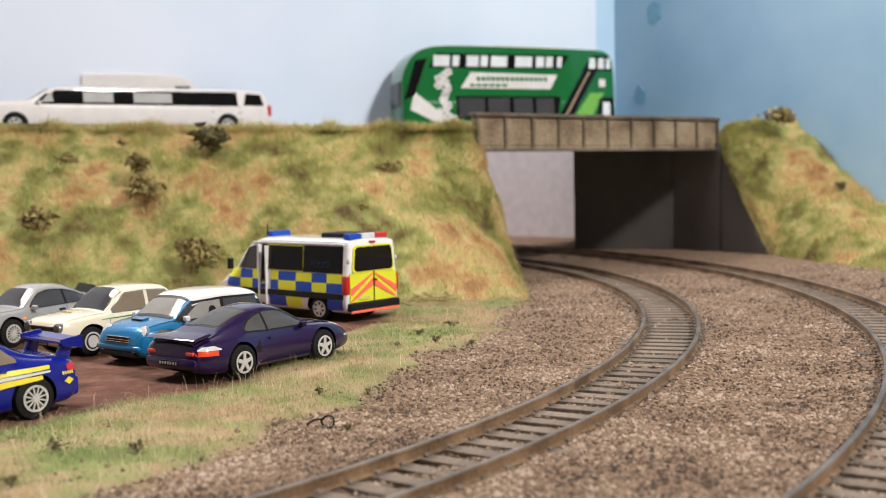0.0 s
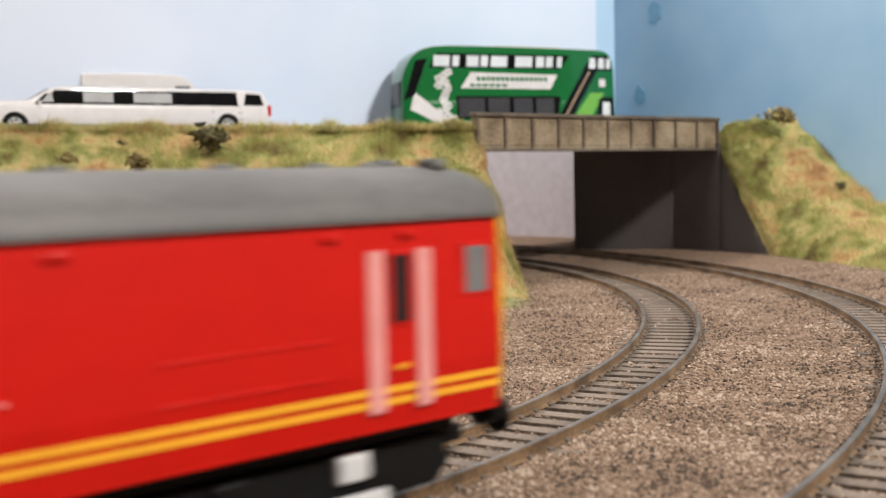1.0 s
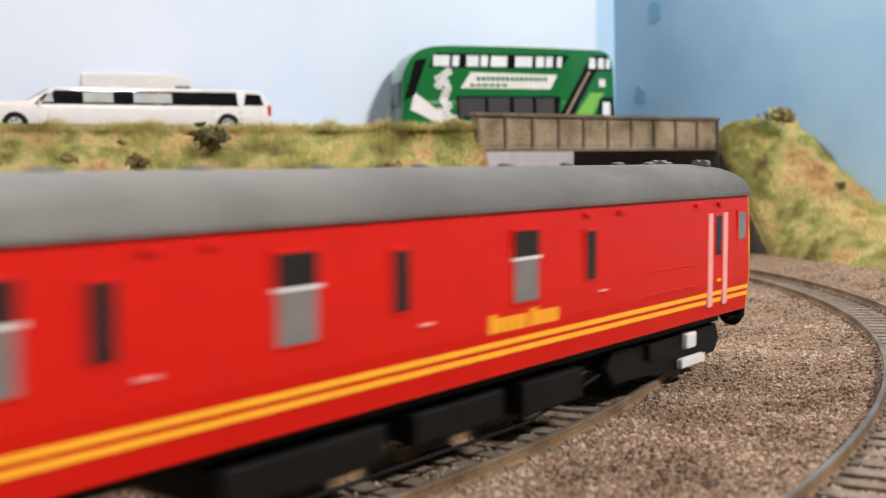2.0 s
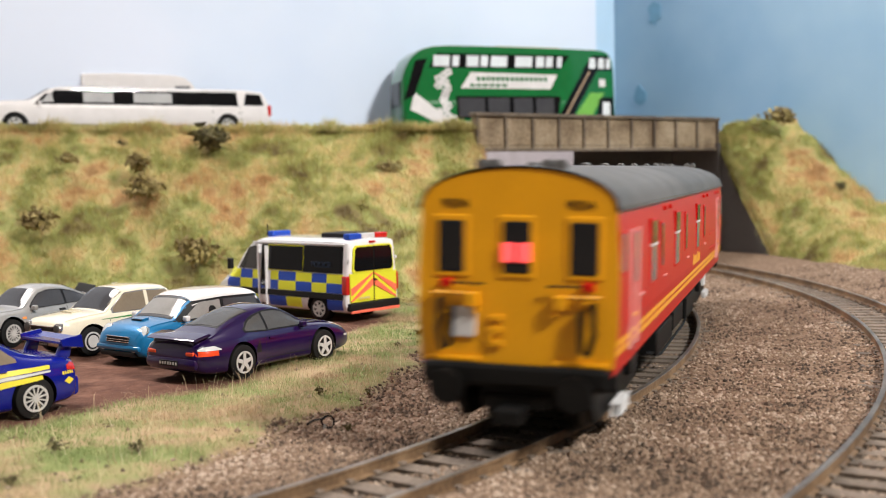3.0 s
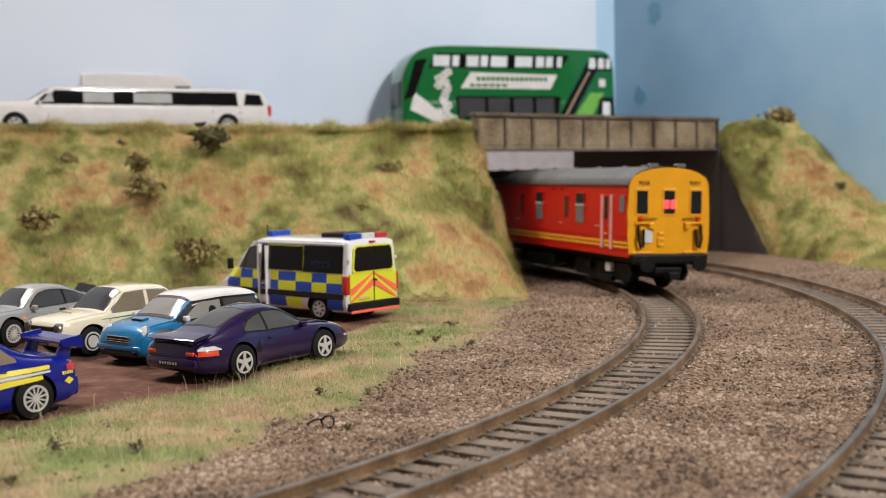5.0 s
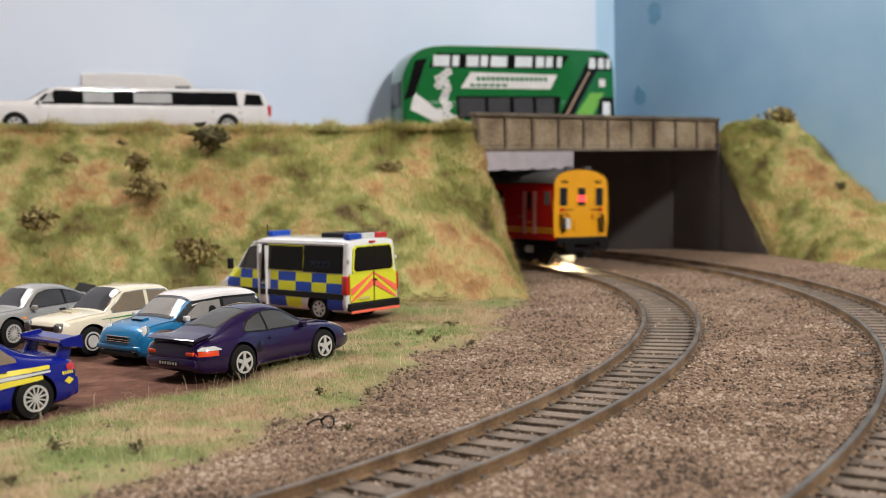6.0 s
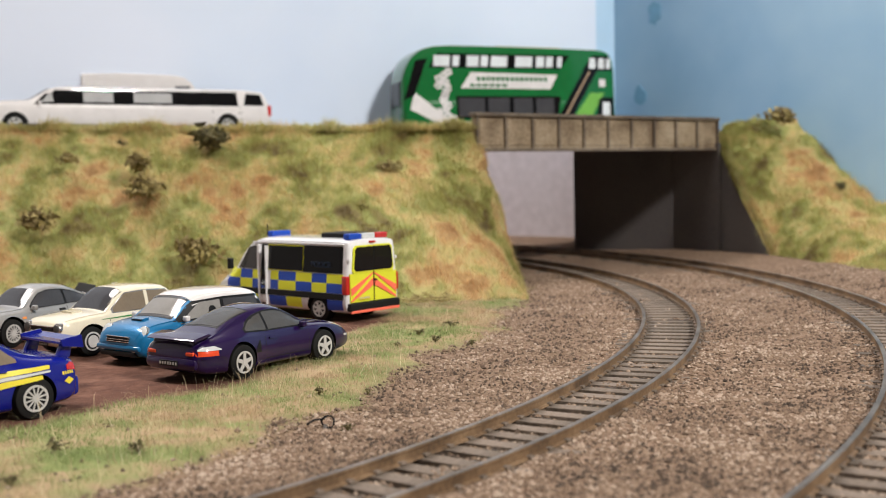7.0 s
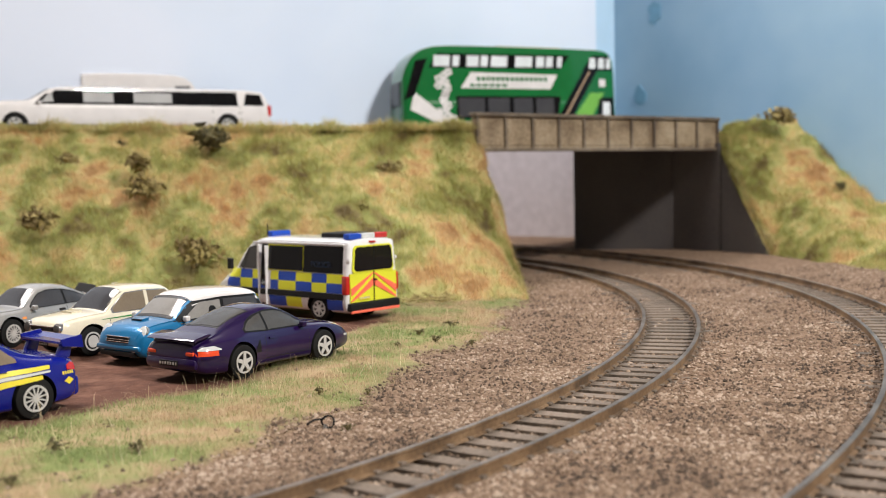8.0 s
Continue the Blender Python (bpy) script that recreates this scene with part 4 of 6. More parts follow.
    part("spoiler", prism([(-29.7, 11.2), (-28.4, 11.7), (-24.4, 12.5), (-23.2, 12.1), (-24.4, 11.7), (-28.8, 10.75)], -8.8, 8.8, bevel=0.2), C_PURPLE, v, "purple ducktail spoiler", smooth=True)
    part("spoiler_base", prism([(-28.4, 9.6), (-28.0, 10.9), (-23.4, 11.9), (-23.2, 10.9)], -7.6, 7.6, bevel=0.2), C_PURPLE, v)
    part("rear_bumper", box(-30.0, -26.6, -9.4, 9.4, 3.6, 6.8, 1.3), C_PURPLE, v, smooth=True)
    plate_bars(v, -30.0, -3.4, 3.4, 4.6, 6.0, -1)
    mirrors(v, sh, 7.2, 10.7, C_PURPLE)


def build_mini():
    v = thing("hatchback_car", at(-75.7, 328.0, -2.2, 233.2), "metallic blue small hatchback with white roof", "car", "parked model cars")
    sh = Shell([(-23.4, 4.6, 8.6, 9.4, 8.8, 7.6), (-22.8, 3.2, 10, 11.8, 10.4, 8.6), (-21.8, 2.4, 10.8, 14.8, 10.9, 8.7), (-20, 2.2, 11, 17.0, 11.1, 8.8), (-15, 2, 11, 18.0, 11.1, 9.0), (-6, 2, 11, 18.4, 11.0, 9.0), (1, 2, 11, 18.1, 11.0, 8.8),
                (4.5, 2, 11, 17.2, 11.0, 8.6), (8.5, 2, 10.9, 14.2, 11.0, 8.7), (11.5, 2, 10.8, 12.0, 11.0, 9.0), (16.5, 2.1, 10.4, 11.5, 10.9, 8.7), (20.4, 2.4, 9.7, 10.7, 10.5, 8.1), (22.6, 3, 8.4, 9.2, 9.8, 7.6), (23.6, 3.8, 7.0, 7.6, 8.8, 7.0), (24.0, 4.4, 6.0, 6.4, 8.0, 6.4)],
               0.5, 0.92, ((-15.5, 6, 0.35), (15.5, 6, 0.35)))
    sh.cut_arches(sh.body("body", C_MINI, v, n=84), (-15.5, 15.5), 4.2)
    sh.top_patch("roof", -20.4, 4.8, 1.03, 1.03, C_WHITE, v, 0.3, "white roof", nx=16, ny=18)
    for s in (1, -1):
        sh.band("pillar_band", poly((-22, 11.3), (10.6, 11.2)), poly((-21.6, 12.5), (-20.4, 16.4), (-6, 17.0), (2.5, 16.9), (4.5, 16.4), (6.5, 15.4), (8.5, 13.7), (11.2, 11.9)), -21.6, 11.0, C_DARK, v, s, 0.1, "black window surround", 30)
        pane = sh.band("side_window", poly((-6, 11.8), (9, 11.7)), poly((-5.4, 16.2), (2.4, 16.0), (8.6, 11.9)), -5.0, 8.2, C_WINDOW_LIGHT, v, s, 0.2, "pale side window", 18)
        sh.band("seat_back", poly((-4, 11.8), (2, 11.8)), poly((-3.6, 12), (-2.8, 14.6), (-0.8, 14.7), (0, 12)), -3.6, 0, C_DARK, pane, s, 0.26, "", 6)
        sh.band("quarter_window", poly((-20, 11.8), (-6, 11.8)), poly((-19.4, 15.8), (-6.2, 16.2)), -19.4, -6.2, C_WINDOW, v, s, 0.2)
        sh.band("roof_rail", poly((-21, 16.5), (-6, 16.9), (4.6, 16.5)), poly((-20.8, 17.0), (-15, 17.6), (-6, 18.0), (1, 17.7), (4.6, 16.8)), -20.6, 4.4, C_WHITE, v, s, 0.3, "", 18, 4)
        sh.band("belt_trim", poly((-21.6, 10.7), (10.6, 10.6)), poly((-21.6, 11.0), (10.6, 10.9)), -21.4, 10.4, M_CHROME, v, s, 0.1, "", 14, 1)
        for x in (-15.5, 15.5):
            add_wheel(v, sh, x, s, 4.2, 3.4, 6, arch=False, out=-0.2)
            arch = [(x + 5.7 * math.cos(math.pi * i / 14), 4.2 + 5.7 * math.sin(math.pi * i / 14)) for i in range(15)] + [(x + 4.9 * math.cos(math.pi * (14 - i) / 14), 4.2 + 4.9 * math.sin(math.pi * (14 - i) / 14)) for i in range(15)]
            y = sh.side(x, 6)
            part("arch_trim", prism(arch, min(s * y * 0.86, s * (y + 0.15)), max(s * y * 0.86, s * (y + 0.15))), C_DARK, v)
        bm = cyl((20.9, s * 7.5, 9.0), (0.86, 0, 0.5), 2.2, 1.6, 24, bevel=0.3)
        lamp = part("headlight", bm, M_CHROME, v, "oval headlight", smooth=True)
        part("lens", cyl((21.4, s * 7.5, 9.3), (0.86, 0, 0.5), 1.85, 1.1, 24, bevel=0.3), C_LAMP, lamp, smooth=True)
        lamp_disc("fog_lamp", v, 23.2, s * 6.6, 4.9, 0.9, C_LAMP, 1, 1.6)
    sh.top_patch("windscreen_surround", 12.0, 4.9, 1.06, 1.06, C_DARK, v, 0.06, nx=10, ny=10)
    sh.top_patch("windscreen", 10.6, 5.6, 0.84, 0.84, C_WINDOW_LIGHT, v, 0.14, "pale windscreen", nx=8, ny=10)
    part("grille", box(22.4, 24.1, -4.8, 4.8, 6.4, 8.2, 0.4), C_DARK, v)
    for z in (6.8, 7.4, 8.2):
        part("chrome_bar", box(22.6, 24.3, -4.9, 4.9, z, z + 0.22, 0.08), M_CHROME, v)
    part("lower_grille", box(22.8, 24.5, -7.4, 7.4, 2.9, 4.2, 0.3), C_DARK, v)
    part("bumper", box(21.6, 24.5, -9.2, 9.2, 4.4, 6.0, 0.7), C_MINI, v, smooth=True)
    sh.top_patch("bonnet_scoop", 15.0, 17.2, 0, 0, C_MINI, v, 0.5, ya=-2.4, yb=2.4)
    sh.top_patch("scoop_mouth", 16.9, 17.5, 0, 0, C_DARK, v, 0.42, ya=-2.0, yb=2.0, nx=1)
    mirrors(v, sh, 8.8, 11.4, C_WHITE)


def build_saloon():
    v = thing("saloon_car", at(-101.2, 347.5, -2.2, 233.1), "cream classic saloon with green side flash", "car", "parked model cars")
    sh = Shell([(-29, 5, 9.6, 10.2, 8.8, 7.6), (-28.2, 3.2, 10.8, 11.6, 9.8, 8.2), (-22, 2.5, 11.2, 12.2, 10.4, 8.6), (-17.5, 2.5, 11.3, 13, 10.5, 8.2), (-15.0, 2.5, 11.3, 16.2, 10.5, 8.1), (-12.5, 2.5, 11.3, 17.9, 10.5, 8.2), (-4, 2.5, 11.3, 18.6, 10.5, 8.3), (3, 2.5, 11.3, 18.3, 10.5, 8.2),
                (6, 2.5, 11.3, 16.6, 10.5, 8.2), (9, 2.5, 11.3, 13.8, 10.5, 8.4), (11.2, 2.5, 11.2, 12.1, 10.5, 8.7), (17, 2.6, 10.9, 11.8, 10.4, 8.6), (23.5, 2.9, 10.2, 11.0, 10.0, 8.1), (25.6, 3.6, 9.2, 9.9, 9.4, 7.5), (26.2, 4.6, 8.2, 8.8, 8.7, 7)],
               0.5, 0.92, ((16, 5, 0.2),))
    sh.cut_arches(sh.body("body", C_CREAM, v, n=84), (-16, 16.5), 4.3)
    upper = poly((-14, 15.0), (-12.2, 16.9), (-4, 17.3), (3.4, 17.0), (9.0, 12.4))
    lower = poly((-15, 11.9), (9, 11.9))
    for s in (1, -1):
        sh.band("window_trim", [(x, z - 0.25) for x, z in lower], [(x, z + 0.3) for x, z in upper], -14.3, 8.9, M_CHROME, v, s, 0.05, "bright window trim", 24)
        sh.band("side_window", lower, upper, -3.6, 8.2, C_WINDOW_TAN, v, s, 0.12, "tan-tinted side window", 16)
        sh.band("quarter_window", lower, upper, -13.6, -4.8, C_WINDOW_TAN, v, s, 0.12, "", 12)
        sh.band("door_pillar", poly((-5, 11.7), (-3, 11.7)), poly((-5, 17.4), (-3, 17.4)), -4.8, -3.6, C_CREAM, v, s, 0.16, "", 2)
        sh.band("side_flash", poly((-28, 9.7), (-12, 10.1), (13, 10.2)), poly((-28, 10.9), (-12, 11.0), (13, 10.35)), -27, 13, C_GREEN, v, s, 0.07, "dark green side flash", 24, 2)
        for x in (-4.3, 10.0):
            sh.band("door_line", poly((x - 1, 3.6), (x + 1, 3.6)), poly((x - 1, 11.2), (x + 1, 11.2)), x, x + 0.2, C_DARK, v, s, 0.01, "", 1, 6)
        for x in (-16, 16.5):
            add_wheel(v, sh, x, s, 4.3, 2.8, 0, arch=False, out=-0.4, hub=0.42)
        lamp = part("headlight", cyl((25.4, s * 7.2, 8.7), (1, 0, 0.05), 1.75, 2.2, 22, bevel=0.3), M_CHROME, v, "round headlight", smooth=True)
        part("lens", cyl((26.2, s * 7.2, 8.7), (1, 0, 0.05), 1.35, 1.2, 22, bevel=0.3), C_WINDOW_MID, lamp, smooth=True)
    sh.top_patch("screen_trim", 10.8, 3.6, 0.92, 0.92, C_DARK, v, 0.04, nx=8, ny=10)
    sh.top_patch("windscreen", 10.3, 4.0, 0.86, 0.86, C_WINDOW, v, 0.1, "grey windscreen", nx=8, ny=10)
    sh.top_patch("rear_window", -17.0, -13.0, 0.86, 0.86, C_WINDOW, v)
    sh.top_patch("bonnet_bulge", 14.5, 18.0, 0, 0, C_CREAM, v, 0.45, ya=-2.6, yb=2.6)
    part("grille", box(25.4, 26.6, -5.6, 5.6, 7.9, 9.3, 0.3), C_DARK, v, "black full-width grille")
    part("grille_bar", box(25.6, 26.8, -5.7, 5.7, 9.2, 9.5, 0.1), M_CHROME, v)
    part("bumper", box(25.4, 27.6, -9.6, 9.6, 5.2, 6.5, 0.45), C_RIM, v, "pale chrome bumper")
    plate_bars(v, 26.6, -3, 3, 3.6, 4.8, 1)


def build_silver():
    v = thing("grand_tourer_car", at(-134.7, 367.7, -2.2, 241.0), "silver classic grand tourer with wire wheels", "car", "parked model cars")
    sh = Shell([(-30, 5, 8, 8.8, 8, 6.5), (-27, 3, 9.4, 10.5, 9.8, 7.6), (-18, 2.4, 10.2, 12.8, 10.8, 7.4), (-9, 2.4, 10.4, 16.6, 10.8, 7.4), (-2, 2.4, 10.4, 17.5, 10.8, 7.5), (4, 2.4, 10.4, 16.6, 10.8, 7.4), (8, 2.4, 10.4, 13.8, 10.8, 7.8), (11.6, 2.4, 10.4, 11.5, 10.8, 8.4),
                (20, 2.4, 10.2, 11.2, 10.7, 8), (27, 3, 9.0, 9.9, 9.6, 7.2), (29.4, 4.2, 7.6, 8.2, 8.2, 6), (30, 5, 6.6, 7, 7, 5.2)], 0.5, 0.9, ((17, 6, 0.3), (-16, 6, 0.3)))
    sh.cut_arches(sh.body("body", C_SILVER, v, n=84), (-16, 17), 4.4)
    lower = poly((-18, 11.7), (9, 11.2))
    upper = poly((-17, 12.2), (-11, 14.6), (-5, 15.9), (0, 16.1), (4, 15.3), (8.6, 11.6))
    for s in (1, -1):
        sh.band("window_trim", [(x, z - 0.25) for x, z in lower], [(x, z + 0.3) for x, z in upper], -17, 8.6, C_DARK, v, s, 0.05, "", 26)
        sh.band("side_window", lower, upper, -5, 8, C_WINDOW, v, s, 0.12, "grey side window", 18)
        sh.band("quarter_window", lower, upper, -16.4, -6, C_WINDOW, v, s, 0.12, "", 14)
        for x in (-16, 17):
            add_wheel(v, sh, x, s, 4.4, 3.0, 14, arch=False, out=-0.2)
        lamp_disc("headlight", v, 28.0, s * 7.0, 7.8, 1.7, C_LAMP, 1, 2.4)
        sh.band("door_handle", poly((-5, 9.5), (-2, 9.5)), poly((-5, 10.1), (-2, 10.1)), -4.6, -2.2, C_DARK, v, s, 0.3, "", 4, 2)
        sh.band("indicator", poly((11, 8.4), (14, 8.4)), poly((11, 9.1), (14, 9.1)), 11.6, 13.2, C_ORANGE, v, s, 0.15, "small amber side repeater", 4, 2)
        sh.band("door_line", poly((8, 3.6), (10, 3.6)), poly((8, 10.8), (10, 10.8)), 9.0, 9.2, C_DARK, v, s, 0.01, "", 1, 6)
        sh.band("door_line", poly((-7, 3.6), (-5, 3.6)), poly((-7, 10.8), (-5, 10.8)), -5.8, -5.6, C_DARK, v, s, 0.01, "", 1, 6)
    sh.top_patch("windscreen", 11.0, 4.4, 0.8, 0.8, C_WINDOW, v, label="grey windscreen", nx=8, ny=10)
    sh.top_patch("rear_window", -17, -9.5, 0.8, 0.86, C_WINDOW, v)
    part("bumper", box(28.6, 30.6, -8.4, 8.4, 4.4, 5.6, 0.5), M_CHROME, v, "chrome bumper")
    mirrors(v, sh, 8.2, 10.8, C_SILVER)


def build_rally():
    v = thing("rally_car", at(-108.0, 237.0, -2.2, 229.0), "deep blue rally saloon with yellow stripes and wing", "car", "parked model cars")
    sh = Shell([(-27.2, 5, 9.4, 10.0, 9.0, 7.6), (-26.6, 3.2, 10.6, 11.5, 10.4, 8.6), (-24.5, 2.5, 11.1, 12.2, 11.1, 8.9), (-20, 2.2, 11.4, 12.8, 11.5, 8.8), (-15, 2.2, 11.4, 14.2, 11.6, 8.2), (-9, 2.2, 11.4, 17.6, 11.4, 8.0), (-2, 2.2, 11.4, 18.8, 11.4, 8.0), (5, 2.2, 11.4, 17.6, 11.4, 8.0),
                (11, 2.2, 11.4, 12.6, 11.4, 9), (20, 2.2, 10.8, 11.6, 11.2, 8.8), (27, 2.8, 9.4, 10.2, 10.2, 8), (29, 4, 7.5, 8, 9, 7)], 0.5, 0.91, ((-16, 6, 0.45), (16.5, 6, 0.45)))
    sh.cut_arches(sh.body("body", C_RALLY, v, n=84), (-16, 16.5), 4.5)
    lower = poly((-15, 12.6), (9, 12.1))
    upper = poly((-13.4, 12.9), (-9.5, 16.4), (-4, 17.3), (4, 17.0), (8.8, 12.6))
    for s in (1, -1):
        sh.band("side_window", lower, upper, -13.0, -4.6, C_WINDOW_TAN, v, s, 0.1, "pale rear side window", 16)
        sh.band("side_window", lower, upper, -3.8, 8.4, C_WINDOW_TAN, v, s, 0.1, "", 16)
        for a, b, c, d, mat in ((10.4, 11.2, 8.6, 10.2, C_STRIPE), (9.7, 10.1, 7.4, 8.0, C_LAMP), (8.6, 9.3, 5.0, 6.8, C_STRIPE)):
            sh.band("stripe", poly((-20.5, a), (-10, a - (a - c) * 0.25), (8, c)), poly((-20.5, b), (-10, b - (b - d) * 0.12), (8, d)), -20.0 if a > 9 else -18.0, 8, mat, v, s, 0.08, "yellow swoosh stripe" if mat is C_STRIPE else "pale thin stripe", 18, 2)
        sh.band("badge", poly((-25.8, 7.1), (-24.6, 6.3), (-23.4, 7.1)), poly((-25.8, 7.2), (-24.6, 8.0), (-23.4, 7.2)), -25.8, -23.4, C_STRIPE, v, s, 0.1, "small yellow oval badge", 8, 2)
        for i in range(5):
            x = -25.9 + i * 0.62
            sh.band("lettering_bar", poly((x, 8.6), (x + 1, 8.6)), poly((x, 9.3), (x + 1, 9.3)), x, x + 0.42, C_STRIPE, v, s, 0.1, "", 1, 1)
        for x in (-16, 16.5):
            add_wheel(v, sh, x, s, 4.5, 3.6, 12, arch=False, out=-0.1)
        sh.band("tail_lamp", poly((-27.1, 9.2), (-24, 9.6)), poly((-27.1, 10.6), (-25.6, 11.1), (-24, 10.4)), -27.0, -24.2, C_TAIL, v, s, 0.25, "red tail lamp", 8, 3)
        part("tail_lamp", box(-27.5, -26.4, min(s * 6.6, s * 8.8), max(s * 6.6, s * 8.8), 8.9, 10.2, 0.3), C_TAIL, v)
        part("wing_end", prism([(-29.8, 13.6), (-24.6, 14.4), (-24.2, 16.0), (-29.4, 16.6)], s * 8.7 - 0.35, s * 8.7 + 0.35, bevel=0.15), C_RALLY, v)
        part("wing_strut", prism([(-27.0, 11.6), (-23.8, 11.9), (-25.2, 14.8), (-27.8, 14.6)], s * 7.0 - 0.8, s * 7.0 + 0.8, bevel=0.3), C_RALLY, v, smooth=True)
        sh.band("door_line", poly((-6, 3.6), (-4, 3.6)), poly((-6, 11.8), (-4, 11.8)), -4.3, -4.1, C_DARK, v, s, 0.01, "", 1, 6)
        sh.band("door_handle", poly((-10.6, 10.9), (-7, 10.9)), poly((-10.6, 11.5), (-7, 11.5)), -10.2, -7.8, C_RALLY, v, s, 0.45, "", 4, 2)
        sh.band("sill", poly((-11, 2.2), (11, 2.2)), poly((-11, 3.2), (11, 3.2)), -10.4, 10.6, C_RALLY, v, s, 0.5)
    part("rear_wing", prism([(-29.6, 15.2), (-27, 14.8), (-24.4, 14.8), (-24.4, 15.4), (-27, 15.5), (-29.5, 16.1)], -8.6, 8.6, bevel=0.15), C_RALLY, v, "tall blue rear wing")
    part("rear_bumper", box(-28.2, -25.2, -9.8, 9.8, 3.0, 8.0, 1.3), C_RALLY, v, smooth=True)
    sh.top_patch("windscreen", 10.6, 5.0, 0.9, 0.9, C_WINDOW_LIGHT, v)
    sh.top_patch("rear_window", -16.6, -9.4, 0.88, 0.88, C_DARK, v, 0.06, label="dark rear window", nx=8, ny=10)
    for i in range(5):
        x = -16.0 + i * 1.25
        sh.top_patch("louvre", x, x + 0.45, 0.8, 0.8, C_RALLY, v, 0.3, "blue rear window louvre", nx=1, ny=8)


def build_van():
    v = thing("police_van", at(-52.3, 421.5, -2.2, 139) @ Matrix.Diagonal((1.03, 1, 0.93, 1)), "white police minibus with blue and yellow chequers, side door slid open", "van", "parked model cars")
    sh = Shell([(-35, 5, 13.5, 29.0, 12.4, 11.0), (-34.4, 3.6, 14, 30.6, 13, 11.4), (-28, 3.5, 14, 31, 13, 11.6), (0, 3.5, 14, 31, 13, 11.6), (10, 3.5, 14, 30.8, 13, 11.5), (15, 3.5, 14, 29.4, 13, 11.3), (20, 3.5, 14, 25.4, 12.9, 11.1), (24.5, 3.5, 14, 20.0, 12.9, 11.0),
                (28, 3.5, 13.5, 16.6, 12.7, 10.8), (32, 3.6, 12.6, 14.6, 12.2, 10), (35.5, 4, 10.4, 12.2, 11.2, 9), (37, 5, 8.6, 9.6, 10.2, 8)], 0.6, 0.975)
    body = sh.cut_arches(sh.body("body", C_VAN, v, "white van body", 90), (-21, 22), 4.9)
    cols = (C_BATT, C_HIVIS)
    for s in (1, -1):
        # chequers in two rows, a grey band and a third row
        for row, (z0, z1) in enumerate(((11.0, 14.6), (14.7, 18.2))):
            x = -33.0
            widths = (8.0, 7.4, 8.2, 9.2, 4.2, 0, 6.6, 7.0, 7.6)
            for i, w in enumerate(widths):
                if w:
                    top = z1
                    if x > 22:
                        top = min(z1, 15.4 - (x - 22) * 0.15)
                    if top > z0 + 0.4 and not (s == 1 and i == 5):
                        sh.side_patch("livery_square", ((x, z0), (x + w - 0.1, z0), (x + w - 0.1, top), (x, top)), cols[(i + row) % 2], v, s, 0.1)
                x += w if w else 3.4
        sh.side_patch("grey_band", ((-33.4, 8.6), (26, 8.6), (26, 10.9), (-33.4, 10.9)), C_DARK, v, s, 0.12, "dark grey rubbing strip", 16)
        for i, (a, b) in enumerate(((-33, -25.5), (-12.5, -4.5), (-4.4, 4.6), (10.2, 16))):
            sh.side_patch("livery_square", ((a, 4.6), (b, 4.6), (b, 8.5), (a, 8.5)), cols[i % 2], v, s, 0.1)
        for x0, x1 in ((-32.2, -13.4), (-12.8, 5.2)):
            sh.side_patch("window_surround", ((x0 - 0.5, 18.4), (x1 + 0.5, 18.4), (x1 + 0.5, 28.6), (x0 - 0.5, 28.6)), C_HIVIS if x1 > 0 else C_DARK, v, s, 0.12)
            sh.side_patch("side_window", ((x0, 18.8), (x1, 18.8), (x1, 28.1), (x0, 28.1)), C_WINDOW_BLACK, v, s, 0.25, "black side window")
        text("lettering", "POLICE", 3.0, C_LETTER, v, pose(-0.0225, s * 0.0127, 0.0206, 90 + s * 6, 0, 180 if s > 0 else 0))
        if s == 1:
            # black panel on the closed body paints the shade inside the open doorway
            sh.side_patch("door_gap", ((5.9, 4.6), (9.2, 4.6), (9.2, 28.6), (5.9, 28.6)), C_WINDOW_BLACK, v, s, 0.14, "dark panel standing in for the shaded open side doorway")
            part("door_pillar", box(9.3, 10.4, 11.6, 13.3, 4.4, 28.4, 0.3), C_VAN, v)
            part("door_edge", box(5.4, 6.0, 11.9, 13.6, 4.4, 28.0, 0.2), C_VAN, v)
        sh.side_patch("cab_window", ((12.0, 18.6), (22.6, 18.6), (17.0, 27.0), (12.2, 28.0)), C_WINDOW_MID, v, s, 0.2, "grey cab window")
        sh.side_patch("window_post", ((19.2, 18.2), (19.8, 18.2), (17.0, 25.8), (16.5, 25.8)), C_DARK, v, s, 0.25)
        for x in (-21, 22):
            add_wheel(v, sh, x, s, 4.7, 3.6, 7, arch=False, out=-0.2)
        part("tail_lamp", box(-35.2, -32.8, min(s * 10.6, s * 13.15), max(s * 10.6, s * 13.15), 10.6, 17.6, 0.4), C_TAIL, v, "tall red tail lamp")
        part("hinge", box(-35.6, -34.6, s * 11.6 - 0.4, s * 11.6 + 0.4, 22.6, 24.0, 0.2), C_VAN, v)
        bm = box(24.2, 26.2, s * 13.6 - 0.9, s * 13.6 + 0.9, 18.0, 22.4, 0.4)
        part("wing_mirror", bm, C_DARK, v, "black wing mirror")
        part("gutter", box(-33, 14, s * 11.65 - 0.3, s * 11.65 + 0.3, 29.0, 29.5, 0.1), C_VAN, v)
        part("headlight", box(32.6, 34.6, s * 8.6 - 1.6, s * 8.6 + 1.6, 9.6, 12.4, 0.6), C_LAMP, v)
    # rear doors with orange and yellow chevrons
    rear = part("rear_panel", prism_x([(-11.5, 7.6), (11.5, 7.6), (11.6, 18.4), (-11.6, 18.4)], -35.5, -34.4), C_HIVIS, v, "fluorescent yellow lower rear doors")
